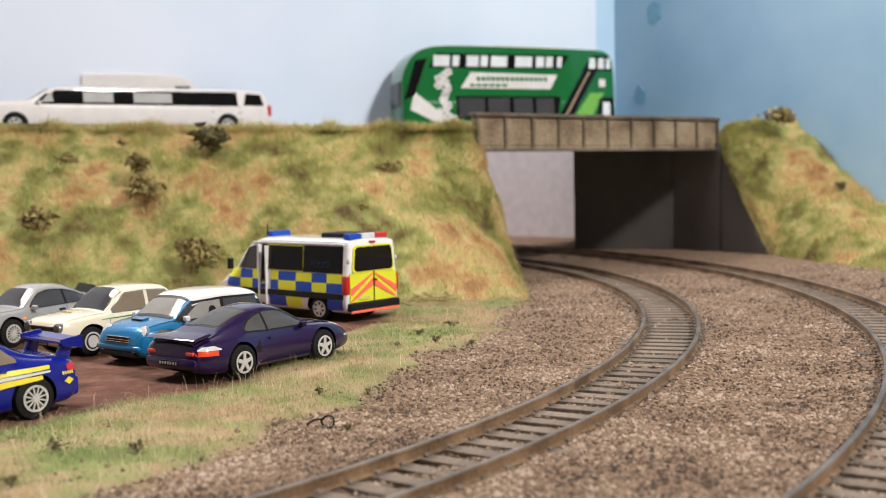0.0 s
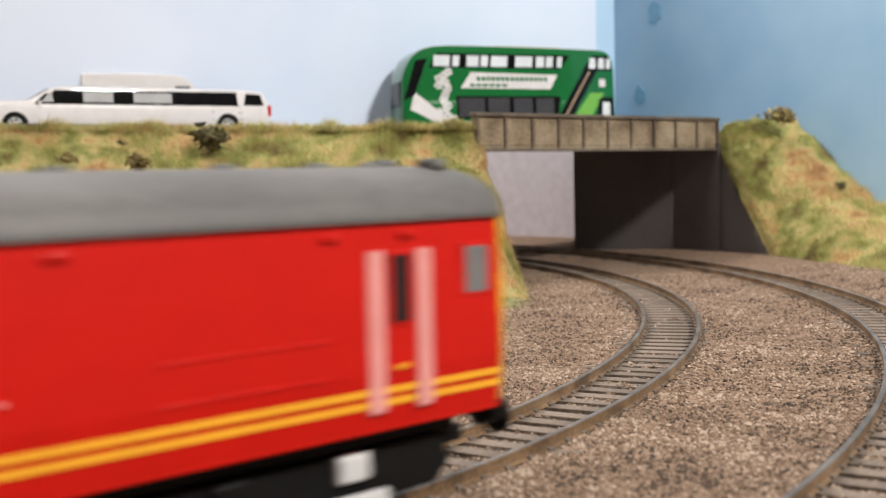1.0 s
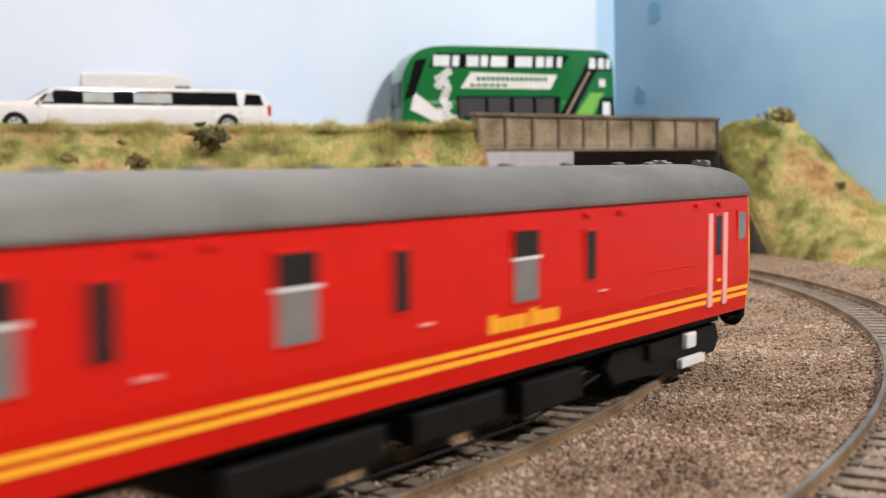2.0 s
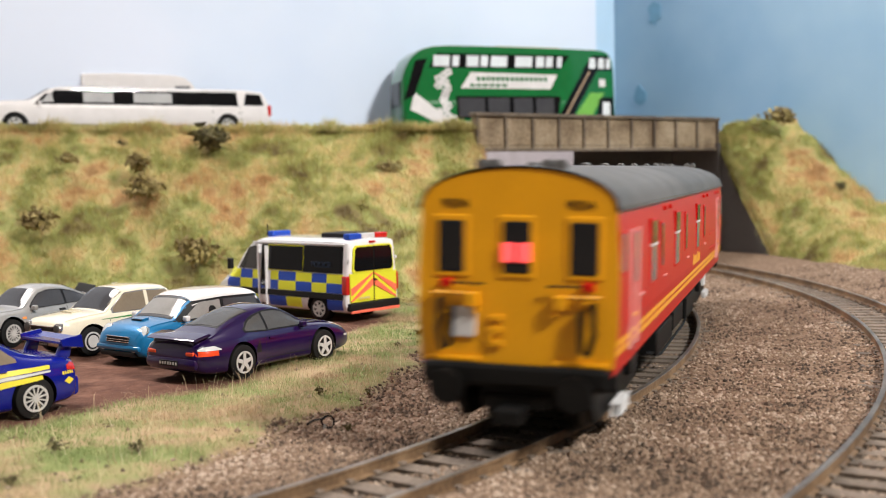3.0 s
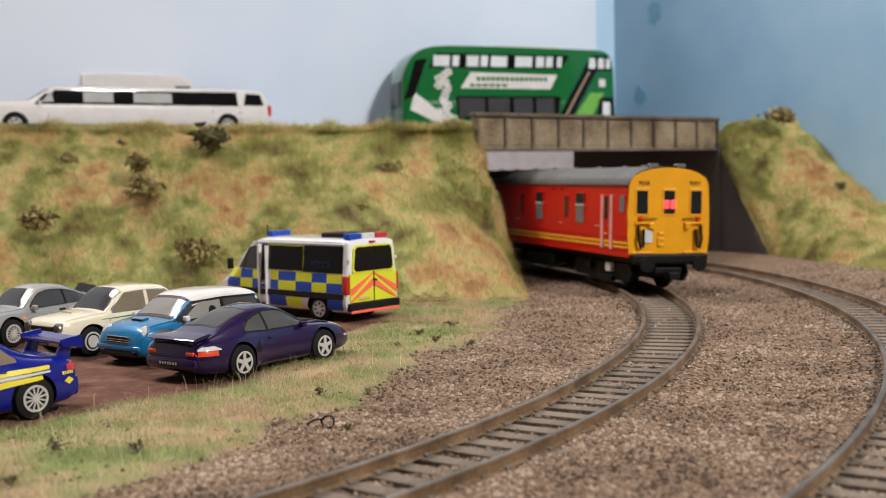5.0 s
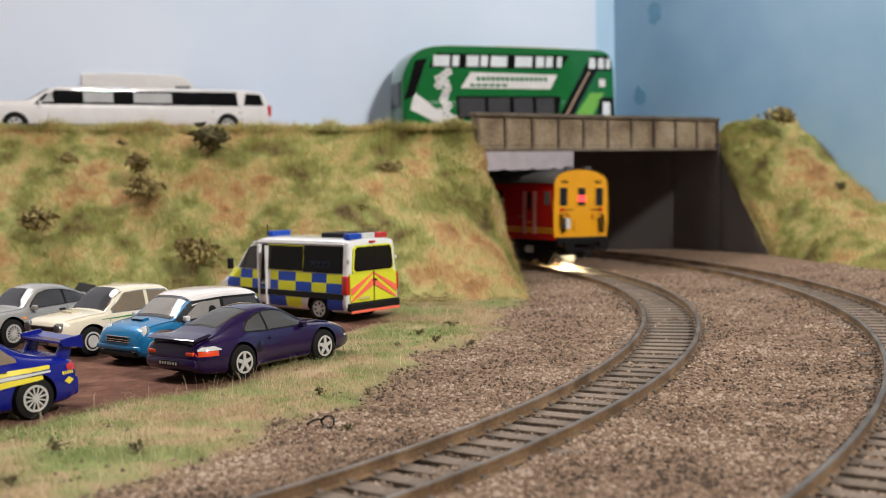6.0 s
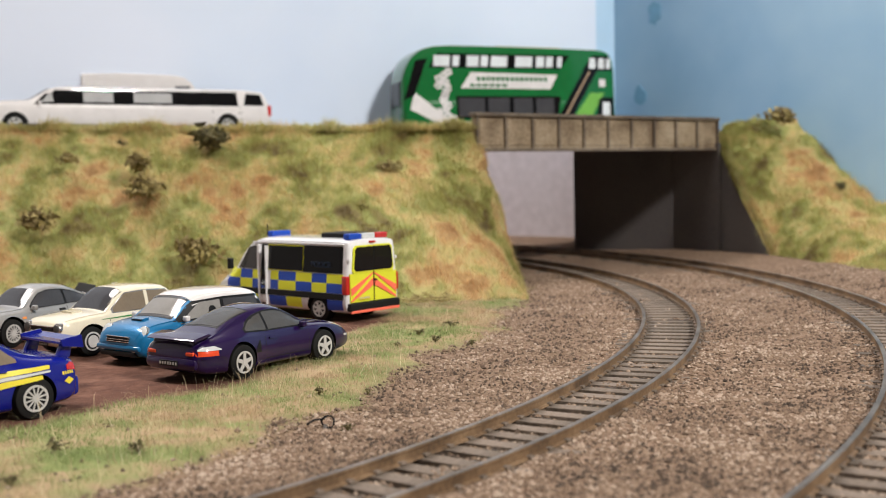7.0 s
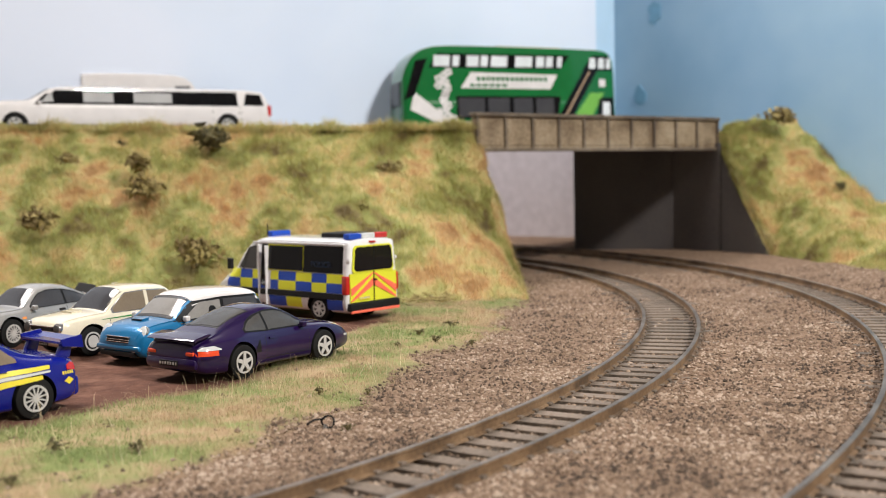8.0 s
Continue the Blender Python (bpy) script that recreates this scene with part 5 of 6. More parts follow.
    part("window_frame", prism_x([(-9.6, 18.5), (9.6, 18.5), (10.3, 19.4), (9.5, 27.8), (8.4, 28.8), (-8.4, 28.8), (-9.5, 27.8), (-10.3, 19.4)], -35.6, -34.4), C_HIVIS, v, "yellow window border")
    for q in (1, -1):
        part("rear_window", prism_x([(q * 0.25, 19.2), (q * 8.6, 19.2), (q * 9.6, 20.2), (q * 8.9, 27.2), (q * 7.9, 28.2), (q * 0.25, 28.2)], -35.85, -34.6), C_WINDOW_BLACK, rear, "black rear window")
    part("door_seam", box(-35.8, -35.3, -0.12, 0.12, 7.6, 28.4, 0.0), C_DARK, rear)
    part("door_handle", box(-36.1, -35.4, -1.4, 0.6, 15.2, 15.8, 0.15), C_DARK, rear)
    part("high_stop_lamp", box(-35.6, -34.4, -1.4, 1.4, 29.5, 30.3, 0.15), C_TAIL, v)
    for s in (1, -1):
        for i in range(4):
            z = 1.6 + i * 4.4
            bm = bmesh.new()
            pts = [(s * 0.4, z + 7.4), (s * 0.4, z + 10.2), (s * 11.2, z + 2.4), (s * 11.2, z - 0.4)]
            pts = [(y, max(7.8, min(18.2, zz))) for y, zz in pts]
            if len(set(pts)) < 4:
                continue
            lo = [bm.verts.new((-35.4, y, zz)) for y, zz in pts]
            hi = [bm.verts.new((-35.75, y, zz)) for y, zz in pts]
            bm.faces.new(lo)
            bm.faces.new(hi[::-1])
            for k in range(4):
                bm.faces.new((lo[k], lo[(k + 1) % 4], hi[(k + 1) % 4], hi[k]))
            part("chevron", bm, C_SAFETY, rear, "orange chevron stripe")
    plate_bars(v, -35.6, 2.4, 7.6, 8.4, 9.8, -1, C_STRIPE)
    part("rear_bumper", box(-36.4, -34.2, -12.4, 12.4, 4.4, 7.4, 0.5), C_DARK, v, "dark grey step bumper")
    part("reflective_strip", box(-36.6, -35.6, -12, 12, 3.6, 4.6, 0.2), C_SAFETY, v)
    for x0, x1, y0, y1, m in ((-33.6, -30.6, -9.6, -3.4, C_TAIL), (-33.6, -30.6, -3.3, 3.3, C_LAMP), (-33.6, -30.6, 3.4, 9.6, C_BATT), (-28, -16, -6, 6, C_DARK), (11.4, 14.2, -4.6, 4.6, C_BATT)):
        part("roof_light", box(x0, x1, y0, y1, 31.0, 33.2, 0.4), m, v)
    part("aerial", rod([(14.8, 4, 31), (14.8, 4, 36.0)], 0.22), C_DARK, v)
    sh.top_patch("windscreen", 27.4, 15.6, 0.92, 0.92, C_WINDOW, v)
    sh.top_patch("bonnet", 34.4, 29.6, 0.9, 0.9, C_HIVIS, v)


def build_limo():
    v = thing("stretch_limousine", at(-180, 654, 74.6, 209) @ Matrix.Diagonal((1.07, 1, 1.04, 1)), "long white stretch limousine with black windows", "limousine")
    sh = Shell([(-77, 6, 14, 15, 12, 10.5), (-76, 4, 15, 19, 12.8, 10.8), (-72.5, 4, 15.4, 24.2, 13, 11), (-60, 4, 15.4, 25.4, 13, 11), (0, 4, 15.4, 25.6, 13, 11), (32, 4, 15.4, 25.6, 13, 11), (41, 4, 15.4, 24.4, 13, 11), (47, 4, 15.4, 21.0, 13, 11),
                (52, 4, 15.4, 18.2, 13, 11), (64, 4, 15.4, 17.6, 12.8, 11), (72, 4.4, 15.0, 16.8, 12.4, 10.6), (76.0, 5.5, 13.6, 15.2, 11.6, 9.8), (77.5, 7, 11.4, 12.6, 10.6, 8.8)])
    sh.cut_arches(sh.body("body", C_WHITE, v, "white limousine body", 90), (-52, 59), 5.4)
    for s in (1, -1):
        sh.side_patch("window_band", ((-58.2, 16.0), (49.5, 16.0), (41.8, 23.6), (-57.6, 23.8)), C_WINDOW_BLACK, v, s, 0.08, "continuous black window band", 24)
        # two panes are grey for the reflections painted on the black band
        for i, (x0, x1, mat) in enumerate(((-57, -44, C_WINDOW_BLACK), (-43.4, -22, C_WINDOW_BLACK), (-21.4, -1, M_PANE_SHEEN), (-0.4, 7, C_WINDOW_BLACK), (9.6, 25, M_PANE_SHEEN), (27, 31.5, C_WINDOW_BLACK))):
            sh.side_patch("side_window", ((x0, 17.2 if mat is M_PANE_SHEEN else 16.4), (x1, 17.2 if mat is M_PANE_SHEEN else 16.4), (x1, 22.6 if mat is M_PANE_SHEEN else 23.4), (x0, 22.6 if mat is M_PANE_SHEEN else 23.4)), mat, v, s, 0.15, "black tinted window" if mat is C_WINDOW_BLACK else "black side window with a pale reflection painted in")
        sh.side_patch("side_window", ((40, 17.2), (46, 17.2), (42, 21.8), (40.5, 22.2)), M_PANE_SHEEN, v, s, 0.15)
        sh.side_patch("quarter_window", ((-73.2, 16.4), (-61.5, 16.4), (-63, 23.2), (-71.5, 22.6)), C_WINDOW_BLACK, v, s, 0.15)
        for x in (-52, 59):
            add_wheel(v, sh, x, s, 5.4, 3.8, 6, arch=False, out=-0.3)
        part("tail_lamp", box(-77.4, -75.2, min(s * 11, s * 12.9), max(s * 11, s * 12.9), 10.5, 16.6, 0.4), C_TAIL, v)
        for x in (-44, -58.5, -60):
            sh.side_patch("door_line", ((x, 5), (x + 0.35, 5), (x + 0.35, 16), (x, 16)), C_DARK, v, s, 0.03)
        part("headlight", box(73.5, 76.2, s * 9 - 2, s * 9 + 2, 11, 13.6, 0.5), C_LAMP, v)
    part("bumper", box(75.5, 78.4, -11, 11, 5, 8, 0.8), C_WHITE, v)
    sh.top_patch("windscreen", 52.5, 42, 0.9, 0.9, C_WINDOW, v)
    mirrors(v, sh, 47, 16, C_WHITE)


def build_white_van():
    v = thing("panel_van", at(-181, 706, 74.6, 22) @ Matrix.Diagonal((1.15, 1, 1.12, 1)), "plain white high-roofed panel van", "van")
    sh = Shell([(-35, 5, 14, 33.0, 12.4, 11.0), (-34.4, 3.6, 15, 34.4, 13, 11.4), (-20, 3.5, 15, 35, 13, 11.6), (12, 3.5, 15, 34.6, 13, 11.5), (19, 3.5, 15, 33, 13, 11.3), (25, 3.5, 15, 29, 12.9, 11.1), (29, 3.5, 14, 20, 12.7, 10.8), (34, 4, 11, 13, 11.2, 9), (35.4, 5, 9, 10, 10.2, 8)], 0.8)
    sh.body("body", C_WHITE, v, "white van body", 60)
    for s in (1, -1):
        sh.side_patch("cab_window", ((13, 19), (25, 19), (20.5, 28), (13, 28)), C_WINDOW, v, s, 0.15)
        for x in (-21, 22):
            add_wheel(v, sh, x, s, 4.9, 3.6, 6)
    sh.top_patch("windscreen", 30, 24, 0.92, 0.92, C_WINDOW, v)


def build_bus():
    v = thing("double_decker_bus", at(42, 744, 71.0, 19), "green modern double-decker bus with white blossom graphics", "bus")
    sh = Shell([(-74, 9, 18, 34, 13.0, 11.0), (-73, 6, 20, 39.5, 14.8, 12.6), (-71, 4.4, 22, 45, 16.0, 13.8), (-67, 3.4, 24, 51, 16.6, 14.6), (-61, 3, 24, 55.4, 16.8, 15.2), (-53, 3, 24, 57.6, 16.8, 15.4), (-40, 3, 24, 58.2, 16.8, 15.4),
                (0, 3, 24, 58, 16.8, 15.4), (60, 3, 24, 57.0, 16.8, 15.3), (67, 3, 24, 55.4, 16.6, 15), (71, 3.6, 22, 51, 16.0, 14), (73, 5, 20, 44, 14.8, 12.8)], 0.5)
    sh.body("body", C_BUS, v, "glossy green bus body", 100)
    for s in (1, -1):
        sh.side_patch("window_band", ((-57, 44.2), (33, 44.2), (40, 53.0), (-51, 53.2)), C_WINDOW_BLACK, v, s, 0.1, "black upper window band", 20)
        for x0, x1 in ((-54.0, -43.3), (-41.3, -37), (-32, -23.8), (-22.4, -17.6), (-15.5, -4.3), (1.2, 13), (15.8, 21.4), (22.8, 27.6), (30.5, 34)):
            sh.side_patch("upper_window", ((x0, 45.2), (x1, 45.2), (x1 + 0.6, 52.0), (x0 + 0.6, 52.0)), M_PANE, v, s, 0.25, "upper-deck window with the bright view through it painted in")
        sh.side_patch("window_band", ((-39, 12.2), (31, 12.2), (33, 26.6), (-39, 26.6)), C_WINDOW_BLACK, v, s, 0.1, "black lower window band", 16)
        for x0, x1 in ((-37.5, -20), (-17.5, -3), (0, 13), (15.6, 28)):
            sh.side_patch("lower_window", ((x0, 13.6), (x1, 13.6), (x1, 25.4), (x0, 25.4)), C_WINDOW, v, s, 0.2, "dark lower-deck window")
        sh.side_patch("stair_window", ((31, 12.8), (41, 12.8), (60, 44), (50, 44)), C_WINDOW_BLACK, v, s, 0.22, "dark diagonal staircase window", 8, 6)
        sh.side_patch("stair_rail", ((35.5, 14), (37, 14), (55, 43), (53.5, 43)), C_SEAT, v, s, 0.3, "", 6, 4)
        sh.side_patch("window_band", ((49, 43.5), (71, 43.5), (69, 53.2), (56, 53.2)), C_WINDOW_BLACK, v, s, 0.26, "", 8)
        for x0, x1 in ((53.5, 58.5), (60, 64.8), (66, 69.6)):
            sh.side_patch("upper_window", ((x0, 44.8), (x1, 44.8), (x1, 51.6), (x0 + 0.8, 51.6)), M_PANE, v, s, 0.34, "front window with the bright view through it painted in", 3, 2)
        sh.side_patch("lime_flash", ((40, 10), (53, 10), (64.5, 29), (54.5, 29)), C_LIME, v, s, 0.15, "lime green diagonal flash")
        sh.side_patch("door_window", ((57.5, 6), (71.6, 6), (71.6, 26.0), (61, 26.0)), C_WINDOW_BLACK, v, s, 0.2)
        sh.side_patch("door_pane", ((62.5, 9), (68.6, 9), (68.6, 23), (63.5, 23)), M_PANE, v, s, 0.3)
        sh.side_patch("white_banner", ((-36, 31.6), (26, 31.2), (31, 40.4), (-29, 41.6)), C_WHITE, v, s, 0.14, "white banner across the side", 16)
        for i in range(15):
            x = -25 + i * 3.3
            sh.side_patch("lettering_bar", ((x, 36.2), (x + 2.4, 36.2), (x + 2.4, 38.8), (x, 38.8)), C_BUS, v, s, 0.22, "", 1, 1)
        for i in range(6):
            x = -30 + i * 4.4
            sh.side_patch("lettering_bar", ((x, 32.6), (x + 3.6, 32.6), (x + 3.8, 34.2), (x + 0.4, 34.4)), C_BUS, v, s, 0.22, "", 1, 1)
        rnd = random.Random(3)
        for i in range(17):
            a = -48.5 + rnd.uniform(-5.5, 5.5) + (3 if i < 4 else 0)
            z = 8 + i * 2.1
            for k in range(5):
                c = (a + 1.7 * math.cos(k * 1.257 + i), z + 1.7 * math.sin(k * 1.257 + i))
                q = rnd.uniform(1.0, 1.6)
                sh.side_patch("blossom_petal", ((c[0] - q, c[1] - q * 0.4), (c[0] + q * 0.4, c[1] - q), (c[0] + q, c[1] + q * 0.4), (c[0] - q * 0.4, c[1] + q)), C_WHITE, v, s, 0.16, "", 1, 1)
        sh.side_patch("swoosh", ((-69.5, 18), (-40, 3.6), (-33, 3.6), (-66.5, 29)), C_WHITE, v, s, 0.13, "white swoosh", 14)
        sh.side_patch("corner_glass", ((-73, 24), (-66.5, 27), (-58, 50), (-65.5, 48.5)), C_WINDOW_BLACK, v, s, 0.2, "black wrap-round rear glass", 8, 6)
        sh.side_patch("badge", ((61, 33), (65.5, 33), (65.5, 38), (61, 38)), C_WHITE, v, s, 0.18, "white round badge")
        for x in (-33, 46):
            add_wheel(v, sh, x, s, 6.4, 4.0, 0)
    part("rear_glass", box(-74.6, -71.6, -10, 10, 20, 36, 1.0), C_WINDOW_BLACK, v, "black rear glass")
    part("front_glass", box(71.5, 73.6, -12, 12, 14, 30, 1.0), C_WINDOW_BLACK, v)
    sh.top_patch("roof_pod", -8, 36, 0.6, 0.6, C_WHITE, v, 1.0, "white roof panel", nx=10)


def build_roadster():
    v = thing("roadster_car", at(-125, 408, -2.2, 217), "pale low open roadster behind the other cars", "car", "parked model cars")
    sh = Shell([(-25, 4.5, 8.6, 9.2, 8.6, 7), (-22, 2.6, 10, 10.8, 10.2, 8.2), (-12, 2.2, 10.4, 11.2, 10.6, 8.6), (0, 2.2, 10.4, 11.0, 10.6, 8.6), (10, 2.2, 10.2, 11, 10.6, 8.6), (20, 2.6, 9, 9.8, 9.8, 7.8), (25, 4.2, 6.8, 7.4, 7.8, 6)])
    sh.body("body", C_WHITE, v, "pale roadster body")
    sh.top_patch("cockpit", -9, 5, 0.85, 0.85, C_DARK, v, 0.15, "dark cockpit")
    part("windscreen_frame", prism([(6.2, 10.6), (7.0, 10.6), (4.4, 14.2), (3.8, 14.2)], -8.4, 8.4, bevel=0.1), C_DARK, v)
    for s in (1, -1):
        part("headrest", box(-8.5, -6.5, s * 4 - 1.8, s * 4 + 1.8, 10.4, 13.4, 0.6), C_WHITE, v, "pale headrest")
        for x in (-15, 15):
            add_wheel(v, sh, x, s, 4.2, 3.0, 6)


for builder in (build_roadster, build_purple, build_mini, build_saloon, build_silver, build_rally, build_van, build_limo, build_white_van, build_bus):
    builder()

# ---- grass fibres, ballast stones, small plants ----
def blades(name, roots, mat, label, width=0.17, lean=0.9):
    """Tapered grass fibres: each root is (x, y, z, length)."""
    rng = np.random.default_rng(11)
    r = np.array(roots, float)
    n = len(r)
    az = rng.uniform(0, 2 * np.pi, n)
    bend = rng.uniform(0.15, lean, n)
    d = np.c_[np.cos(az), np.sin(az)]
    side = np.c_[-np.sin(az), np.cos(az)] * width / 2
    ln = r[:, 3]
    base = r[:, :3]
    mid = base + np.c_[d * (bend * 0.35 * ln)[:, None], ln * 0.55]
    tip = base + np.c_[d * (bend * ln)[:, None], ln * (1.0 - 0.25 * bend)]
    s3 = np.c_[side, np.zeros(n)]
    verts = np.stack([base - s3, base + s3, mid + s3 * 0.8, mid - s3 * 0.8, tip], 1).reshape(-1, 3) * MM
    o = np.arange(n)[:, None] * 5
    quads = np.concatenate([o + [0, 1, 2], o + [0, 2, 3], o + [3, 2, 4]], 1).reshape(-1, 3)
    me = bpy.data.meshes.new(name)
    me.from_pydata(verts.tolist(), [], quads.tolist())
    me.materials.append(mat)
    ob = new(name, me)
    return tagged(ob, label, "grass", kind="stuff")


def bank_roots(verts, n_u, n_v, count, seed, lo, hi):
    rng = random.Random(seed)
    out = []
    for _ in range(count):
        u, v = rng.random() * n_u, rng.random() * n_v
        i, j = min(int(u), n_u - 1), min(int(v), n_v - 1)
        a = i * (n_v + 1) + j
        p, q, r, s = verts[a], verts[a + 1], verts[a + n_v + 1], verts[a + n_v + 2]
        fu, fv = u - i, v - j
        x, y, z = (p[k] * (1 - fu) * (1 - fv) + q[k] * (1 - fu) * fv + r[k] * fu * (1 - fv) + s[k] * fu * fv for k in range(3))
        if x < -330:
            continue
        k = 0.6 + 0.8 * (0.5 + fbm(x, y, z, 0.05, 3))
        out.append((x, y, z - 0.15, rng.uniform(lo, hi) * max(0.4, k)))
    return out


blades("bank_grass", bank_roots(bank_left_verts, 190, 40, 120000, 1, 1.4, 4.2), M_GRASS, "short green and straw static grass on the embankment", width=0.2, lean=1.5)
blades("bank_grass", bank_roots(bank_right_verts, 110, 30, 42000, 2, 1.6, 4.8), M_GRASS, "short green and straw static grass beside the bridge", width=0.24, lean=1.5)


def verge_roots(count, seed):
    rng = random.Random(seed)
    out = []
    while len(out) < count:
        a, r = rng.uniform(-62, 26), rng.uniform(338, 425)
        x, y = ring(r, a)
        g, e = ground_zone(x, y)
        if x < 60 and rng.random() < g * (1 - e * 0.97) * (0.25 + 0.9 * (0.5 + fbm(x, y, 3, 0.06, 3))):
            out.append((x, y, ground_z(x, y) - 0.1, rng.uniform(0.6, 1.9)))
    return out


blades("verge_grass", verge_roots(70000, 4), M_VERGE, "short pale green static grass along the verge", width=0.1, lean=1.7)
rng = random.Random(9)
long_roots = []
while len(long_roots) < 1300:
    a, r = rng.uniform(-55, 8), rng.uniform(345, 412)
    x, y = ring(r, a)
    if ground_zone(x, y)[0] > 0.3 and x < 40:
        long_roots.append((x, y, ground_z(x, y), rng.uniform(2, 7.5)))
for i in range(70):
    a, r = rng.uniform(-52, 20), rng.uniform(395, 548)
    x, y = ring(r, a)
    if abs(r - R_IN) > 11 and abs(r - R_OUT) > 11:
        long_roots.append((x, y, ground_z(x, y) + 0.4, rng.uniform(1.5, 4.0)))
blades("straw_grass", long_roots, material("straw", ((0.35, 0.24, 0.12), (0.6, 0.48, 0.29), (0.72, 0.62, 0.42)), island=0.4, translucent=0.3), "long loose straw-coloured grass fibres", width=0.09, lean=2.2)


# darker granules for the gaps between the sleepers
M_STONE_DARK = material("dark_stone", ((0.045, 0.035, 0.028), (0.13, 0.1, 0.08), (0.22, 0.175, 0.14)), scale=0.04, fine=0.5, rough=0.95, island=0.5)


def build_stones():
    pts, inside = [], []
    rnd = random.Random(12)
    while len(pts) < 62000:
        y = 130 + 430 * rnd.random() ** 1.9
        x = rnd.uniform(-0.42, 0.42) * y * 1.02
        r = math.hypot(x - CX, y - CY)
        g, e = ground_zone(x, y)
        d = min(abs(r - R_IN), abs(r - R_OUT))
        on_rail = min(abs(abs(r - R_IN) - 8.65), abs(abs(r - R_OUT) - 8.65)) < 1.5
        if r > 560 or on_rail or g > 0.5 and rnd.random() < 0.985 or rnd.random() < e * 0.96:
            continue
        if d < 8.6 and rnd.random() < 0.5:
            inside.append((x, y, ground_z(x, y) + 0.08, rnd.uniform(0.16, 0.42)))
            continue
        s = rnd.uniform(0.22, 0.68) * (1.6 if rnd.random() < 0.03 else 1.0)
        pts.append((x, y, ground_z(x, y) + s * 0.2, s))
    grains(pts, M_STONE, "loose brown ballast granules around the tracks")
    grains(inside, M_STONE_DARK, "darker ballast granules between the sleepers")


def grains(pts, mat, label):
    rng = np.random.default_rng(3)
    p = np.array(pts)
    n = len(p)
    octa = np.array([(1, 0, 0), (0, 1, 0), (-1, 0, 0), (0, -1, 0), (0, 0, 0.8), (0, 0, -0.8)], float)
    jit = rng.uniform(0.6, 1.3, (n, 6, 1))
    ang = rng.uniform(0, np.pi, n)
    c, s = np.cos(ang), np.sin(ang)
    o = octa[None] * jit * p[:, 3][:, None, None]
    v = np.stack([o[..., 0] * c[:, None] - o[..., 1] * s[:, None], o[..., 0] * s[:, None] + o[..., 1] * c[:, None], o[..., 2]], -1) + p[:, None, :3]
    f = np.array([(0, 1, 4), (1, 2, 4), (2, 3, 4), (3, 0, 4), (1, 0, 5), (2, 1, 5), (3, 2, 5), (0, 3, 5)])
    faces = (f[None] + np.arange(n)[:, None, None] * 6).reshape(-1, 3)
    me = bpy.data.meshes.new("ballast")
    me.from_pydata((v.reshape(-1, 3) * MM).tolist(), [], faces.tolist())
    me.materials.append(mat)
    tagged(new("ballast", me), label, "ballast", kind="stuff")


build_stones()


def tuft(name, x, y, z, size, seed, mat, label, n=90, flat=0.7):
    """A small ragged shrub of twigs and leaf clumps."""
    rnd = random.Random(seed)
    t = thing(name, at(x, y, z), label, "shrub", "small shrubs")
    bm = bmesh.new()
    ends = []
    for i in range(7):
        a, e = rnd.uniform(0, 6.28), rnd.uniform(0.3, 1.4)
        p = Vector((math.cos(a) * math.cos(e), math.sin(a) * math.cos(e), math.sin(e) * flat)) * size * rnd.uniform(0.6, 1.0)
        rod([(0, 0, -0.8), p * 0.5 + Vector((rnd.uniform(-0.4, 0.4), 0, 0.3)), p], 0.16, 4, bm)
        ends.append(p)
    part("twigs", bm, M_TWIG, t)
    verts, faces = [], []
    for i in range(n):
        c = rnd.choice(ends) * rnd.uniform(0.2, 1.1) + Vector((rnd.gauss(0, 1), rnd.gauss(0, 1), rnd.gauss(0, 0.8))) * size * 0.16
        s = size * rnd.uniform(0.05, 0.13)
        k = len(verts)
        for _ in range(4):
            verts.append(tuple(c + Vector((rnd.gauss(0, 1), rnd.gauss(0, 1), rnd.gauss(0, 1))) * s))
        faces += [(k, k + 1, k + 2), (k, k + 2, k + 3), (k, k + 3, k + 1), (k + 1, k + 3, k + 2)]
    mesh("foliage", verts, faces, mat, t)
    return t


# crest tufts that stand up against the road
M_CREST = material("crest_straw", ((0.3, 0.26, 0.1), (0.46, 0.43, 0.16), (0.6, 0.45, 0.22), (0.48, 0.5, 0.19), (0.64, 0.56, 0.31)), scale=0.03, fine=0.1, rough=0.8, island=0.12, spread=0.34, translucent=0.45)
rng = random.Random(21)
crest_roots = []
for i in range(1100):
    x, y, z = along(CREST, rng.random())
    if x < -320:
        continue
    h = rng.uniform(0.5, 1.0) + max(0.0, fbm(x, 3, 1, 0.06, 3)) * 1.4
    y0 = y + rng.gauss(-2.2, 2.2)
    for k in range(rng.randint(8, 24)):
        crest_roots.append((x + rng.gauss(0, 1.8), y0 + rng.gauss(0, 1.2), z - 0.9 + rng.uniform(-0.8, 0.8), rng.uniform(1.8, 5.4) * h))
for i in range(1800):
    x, y, z = along(R_TOE[:3], rng.random())
    crest_roots.append((x + rng.gauss(2.5, 1.5), y + rng.gauss(0, 1), z + rng.uniform(0, 3), rng.uniform(1.5, 3.6)))
blades("crest_grass", crest_roots, M_CREST, "longer tufts of straw and green grass along the crest", width=0.3, lean=1.2)

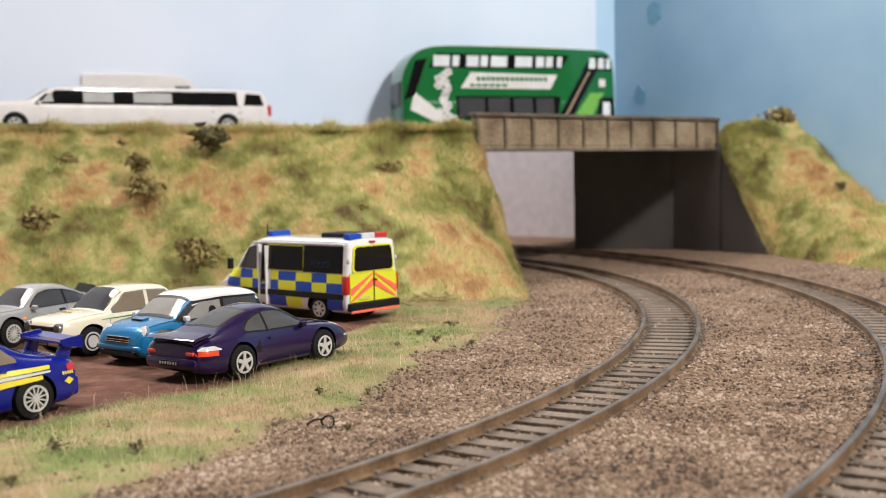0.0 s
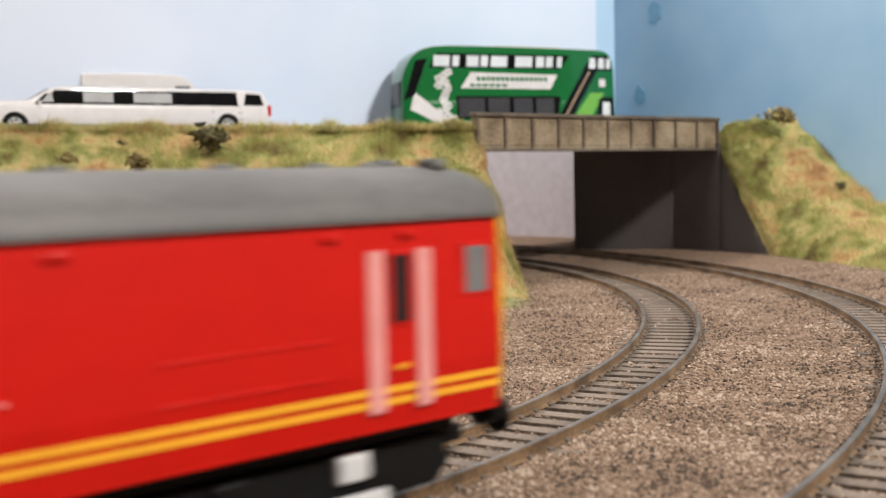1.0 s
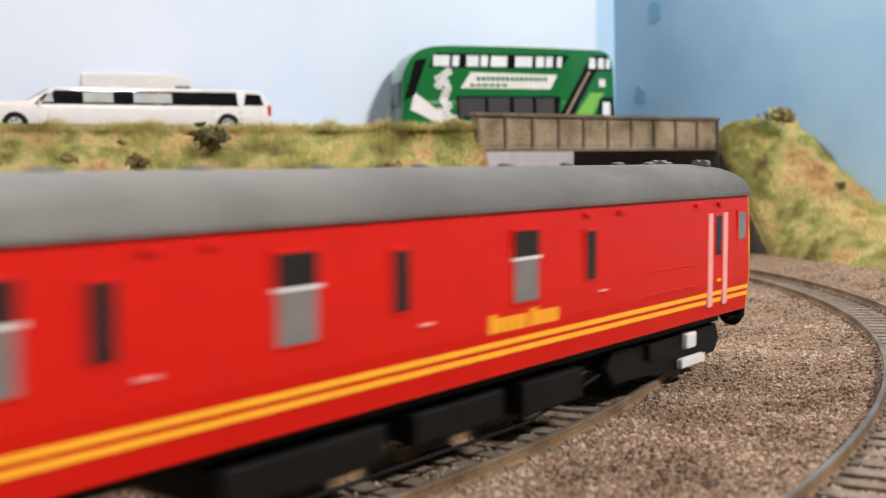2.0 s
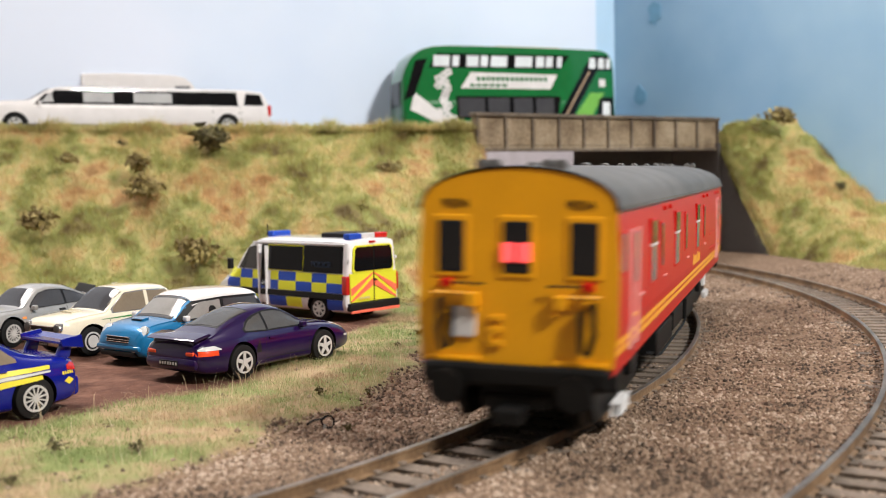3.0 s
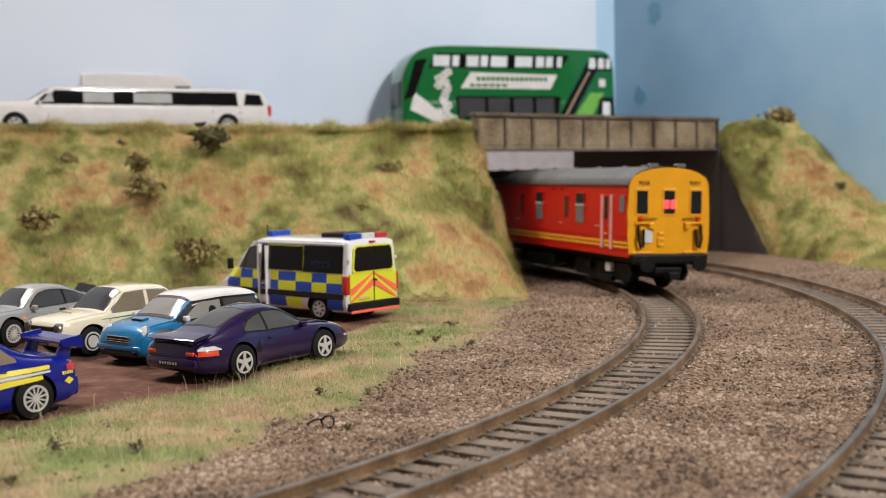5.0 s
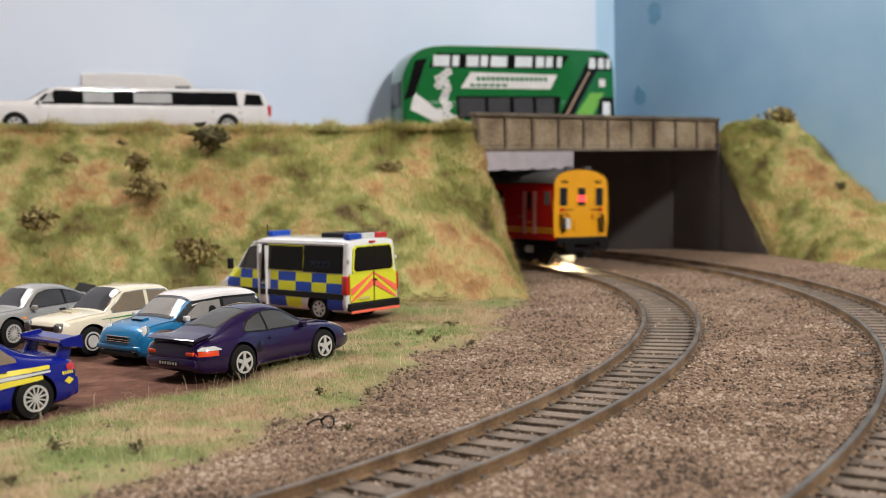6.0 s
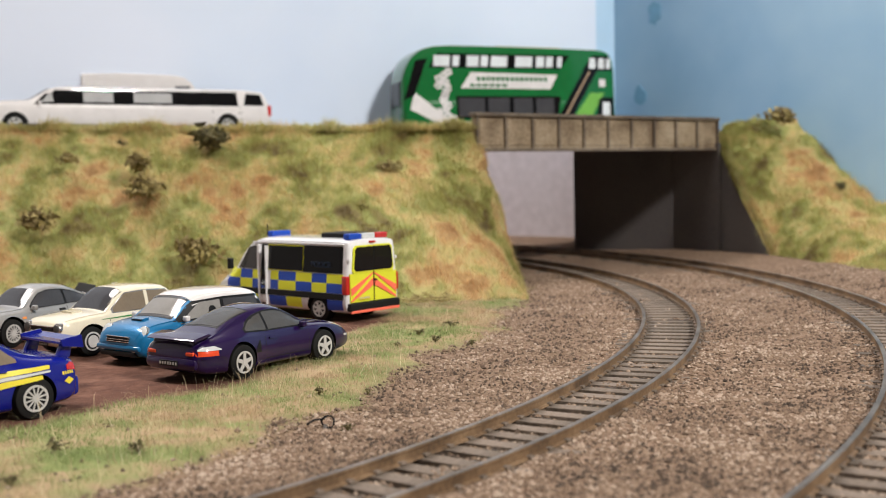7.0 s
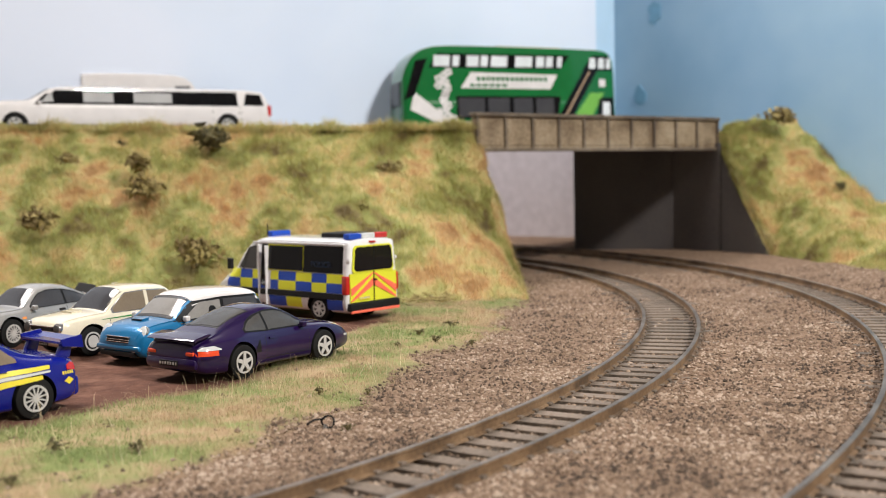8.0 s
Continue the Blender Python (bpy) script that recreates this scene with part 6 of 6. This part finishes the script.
for k, (x, y, z, size, mat, n) in enumerate((
        (-112.5, 541, 66, 11.5, M_TWIG, 520), (-140, 526, 55, 9.0, M_BUSH, 360), (-136, 515, 43, 10.0, M_BUSH, 400), (-178, 499, 29, 10.5, M_BUSH, 420),
        (-107, 483, 15, 11.0, M_BUSH, 420), (-36, 499, 30, 9.0, M_BUSH, 320), (-176, 532, 58, 6.5, M_BUSH, 180), (-64, 478, 11, 7.5, M_BUSH, 200), (-24, 523, 51, 7.0, M_BUSH, 180),
        (0, 488, 21, 4.5, M_TWIG, 70), (201, 668, 76, 10.5, M_BUSH, 260), (224, 634, 36, 5.5, M_TWIG, 120), (203, 565, -1, 4.5, M_TWIG, 80), (-154, 548, 66, 4.0, M_TWIG, 60))):
    tuft("shrub", x, y, z, size, 40 + k, mat, "small ragged dark foliage clump on the embankment" if mat is M_TWIG else "small brown-olive foliage clump on the embankment", n)

for k, (x, y, size) in enumerate(((-73.5, 208.4, 2.6), (-57.3, 207.1, 2.4), (-20.1, 226.5, 1.5), (-29.2, 257.9, 1.9), (-2.9, 337.9, 2.6), (-72.4, 184.6, 2.2), (-18.5, 263.6, 1.4), (8.1, 336.4, 1.6), (-8, 352, 2.0), (2, 372, 2.4), (-14, 330, 1.5))):
    tuft("ground_litter", x, y, ground_z(x, y) + 0.9, size * 1.35, 80 + k, M_TWIG, "scrap of dark dried foliage lying on the verge", 26, 0.35)


def build_litter():
    # a curled loose wire scrap and dead twigs on the verge
    w = thing("wire_scrap", at(-25.5, 230.6, ground_z(-25.5, 230.6)), "curled scrap of dark wire lying on ballast", "wire")
    pts = [(-3.4, 0, 1.0), (-1.8, 0.2, 1.9), (0, 0, 2.1)]
    pts += [(1.0 + 1.3 * math.cos(a), 0.3 * math.sin(a * 2), 1.5 + 1.3 * math.sin(a)) for a in [1.6 - i * 0.5 for i in range(13)]]
    part("coil", rod(pts, 0.22, 6), C_DARK, w)
    part("stub", rod([(0.5, 0, 1.0), (0.4, -0.3, -0.4)], 0.5, 8), M_CHROME, w)
    rnd = random.Random(31)
    for k in range(24):
        x, y = -14 + rnd.uniform(-12, 16), 452 - rnd.uniform(0, 26)
        z = ground_z(x, y) + 2.0
        tw = thing("dead_twig", at(x, y, z, rnd.uniform(0, 180)), "thin dead brown twig at the foot of the bank", "twig", "dead twigs")
        n = rnd.uniform(4, 9)
        bm = rod([(-n, 0, 0), (-n * 0.3, 0.6, 0.7), (n * 0.4, -0.3, 0.5), (n, 0.5, 1.0)], 0.28, 5)
        rod([(0, 0.1, 0.6), (n * 0.3, 1.6, 1.6), (n * 0.5, 2.2, 1.5)], 0.2, 5, bm)
        part("stem", bm, M_BUSH, tw)


build_litter()


def smudge(s, z, size, seed):
    """A ragged thin patch of darker paint on the blue board."""
    d = math.dist(WALL_CORNER, WALL_B)
    ux, uy = (WALL_B[0] - WALL_CORNER[0]) / d, (WALL_B[1] - WALL_CORNER[1]) / d
    nx, ny = uy, -ux
    rnd = random.Random(seed)
    n = 16
    ringp = []
    for i in range(n):
        a = 2 * math.pi * i / n
        r = size * rnd.uniform(0.75, 1.15)
        ringp.append((s + r * 0.75 * math.cos(a), z + r * math.sin(a)))
    front = [(WALL_CORNER[0] + ux * q, WALL_CORNER[1] + uy * q, zz) for q, zz in ringp]
    front = [(x - abs(nx) * 0.5, y - abs(ny) * 0.5, zz) for x, y, zz in front]
    back = [(x + abs(nx) * 0.9, y + abs(ny) * 0.9, zz) for x, y, zz in front]
    faces = [tuple(range(n)), tuple(range(2 * n - 1, n - 1, -1))] + [(i, (i + 1) % n, n + (i + 1) % n, n + i) for i in range(n)]
    tagged(mesh("paint_smudge", front + back, faces, M_SMUDGE), "ragged darker blue paint smudge on the backscene", "smudge", kind="structure")


smudge(38, 155, 8.0, 1)
smudge(24, 100, 7.0, 2)



# ---- what moves ----
def motions():
    # seconds, degrees round the curve, and the lean
    turns = [(0.0, -70.6, -0.3), (0.6, -60.5, -0.3), (1.0, -54.0, 0.0), (1.5, -45.4, 0.6), (1.7, -42.1, 0.8), (2.8, -21.5, 1.6), (3.5, -8.5, 1.6), (4.0, 0.2, 1.6), (4.5, 8.7, 1.6), (5.8, 30.2, 1.6), (6.0, 33.6, 1.6), (6.5, 42.0, 1.6), (8.0, 68.0, 1.6)]
    walk(coach, [(t, coach_pose(d, lean)) for t, d, lean in turns])
    up, down = pose(-0.100, 0, 0.0305), pose(-0.110, 0, 0.0056)
    walk(arc_light, [(0.0, up), (3.03, up), (3.1, down), (4.26, down), (4.33, up), (5.7, up), (5.77, down), (6.53, down), (6.6, up), (8.0, up)])


motions()
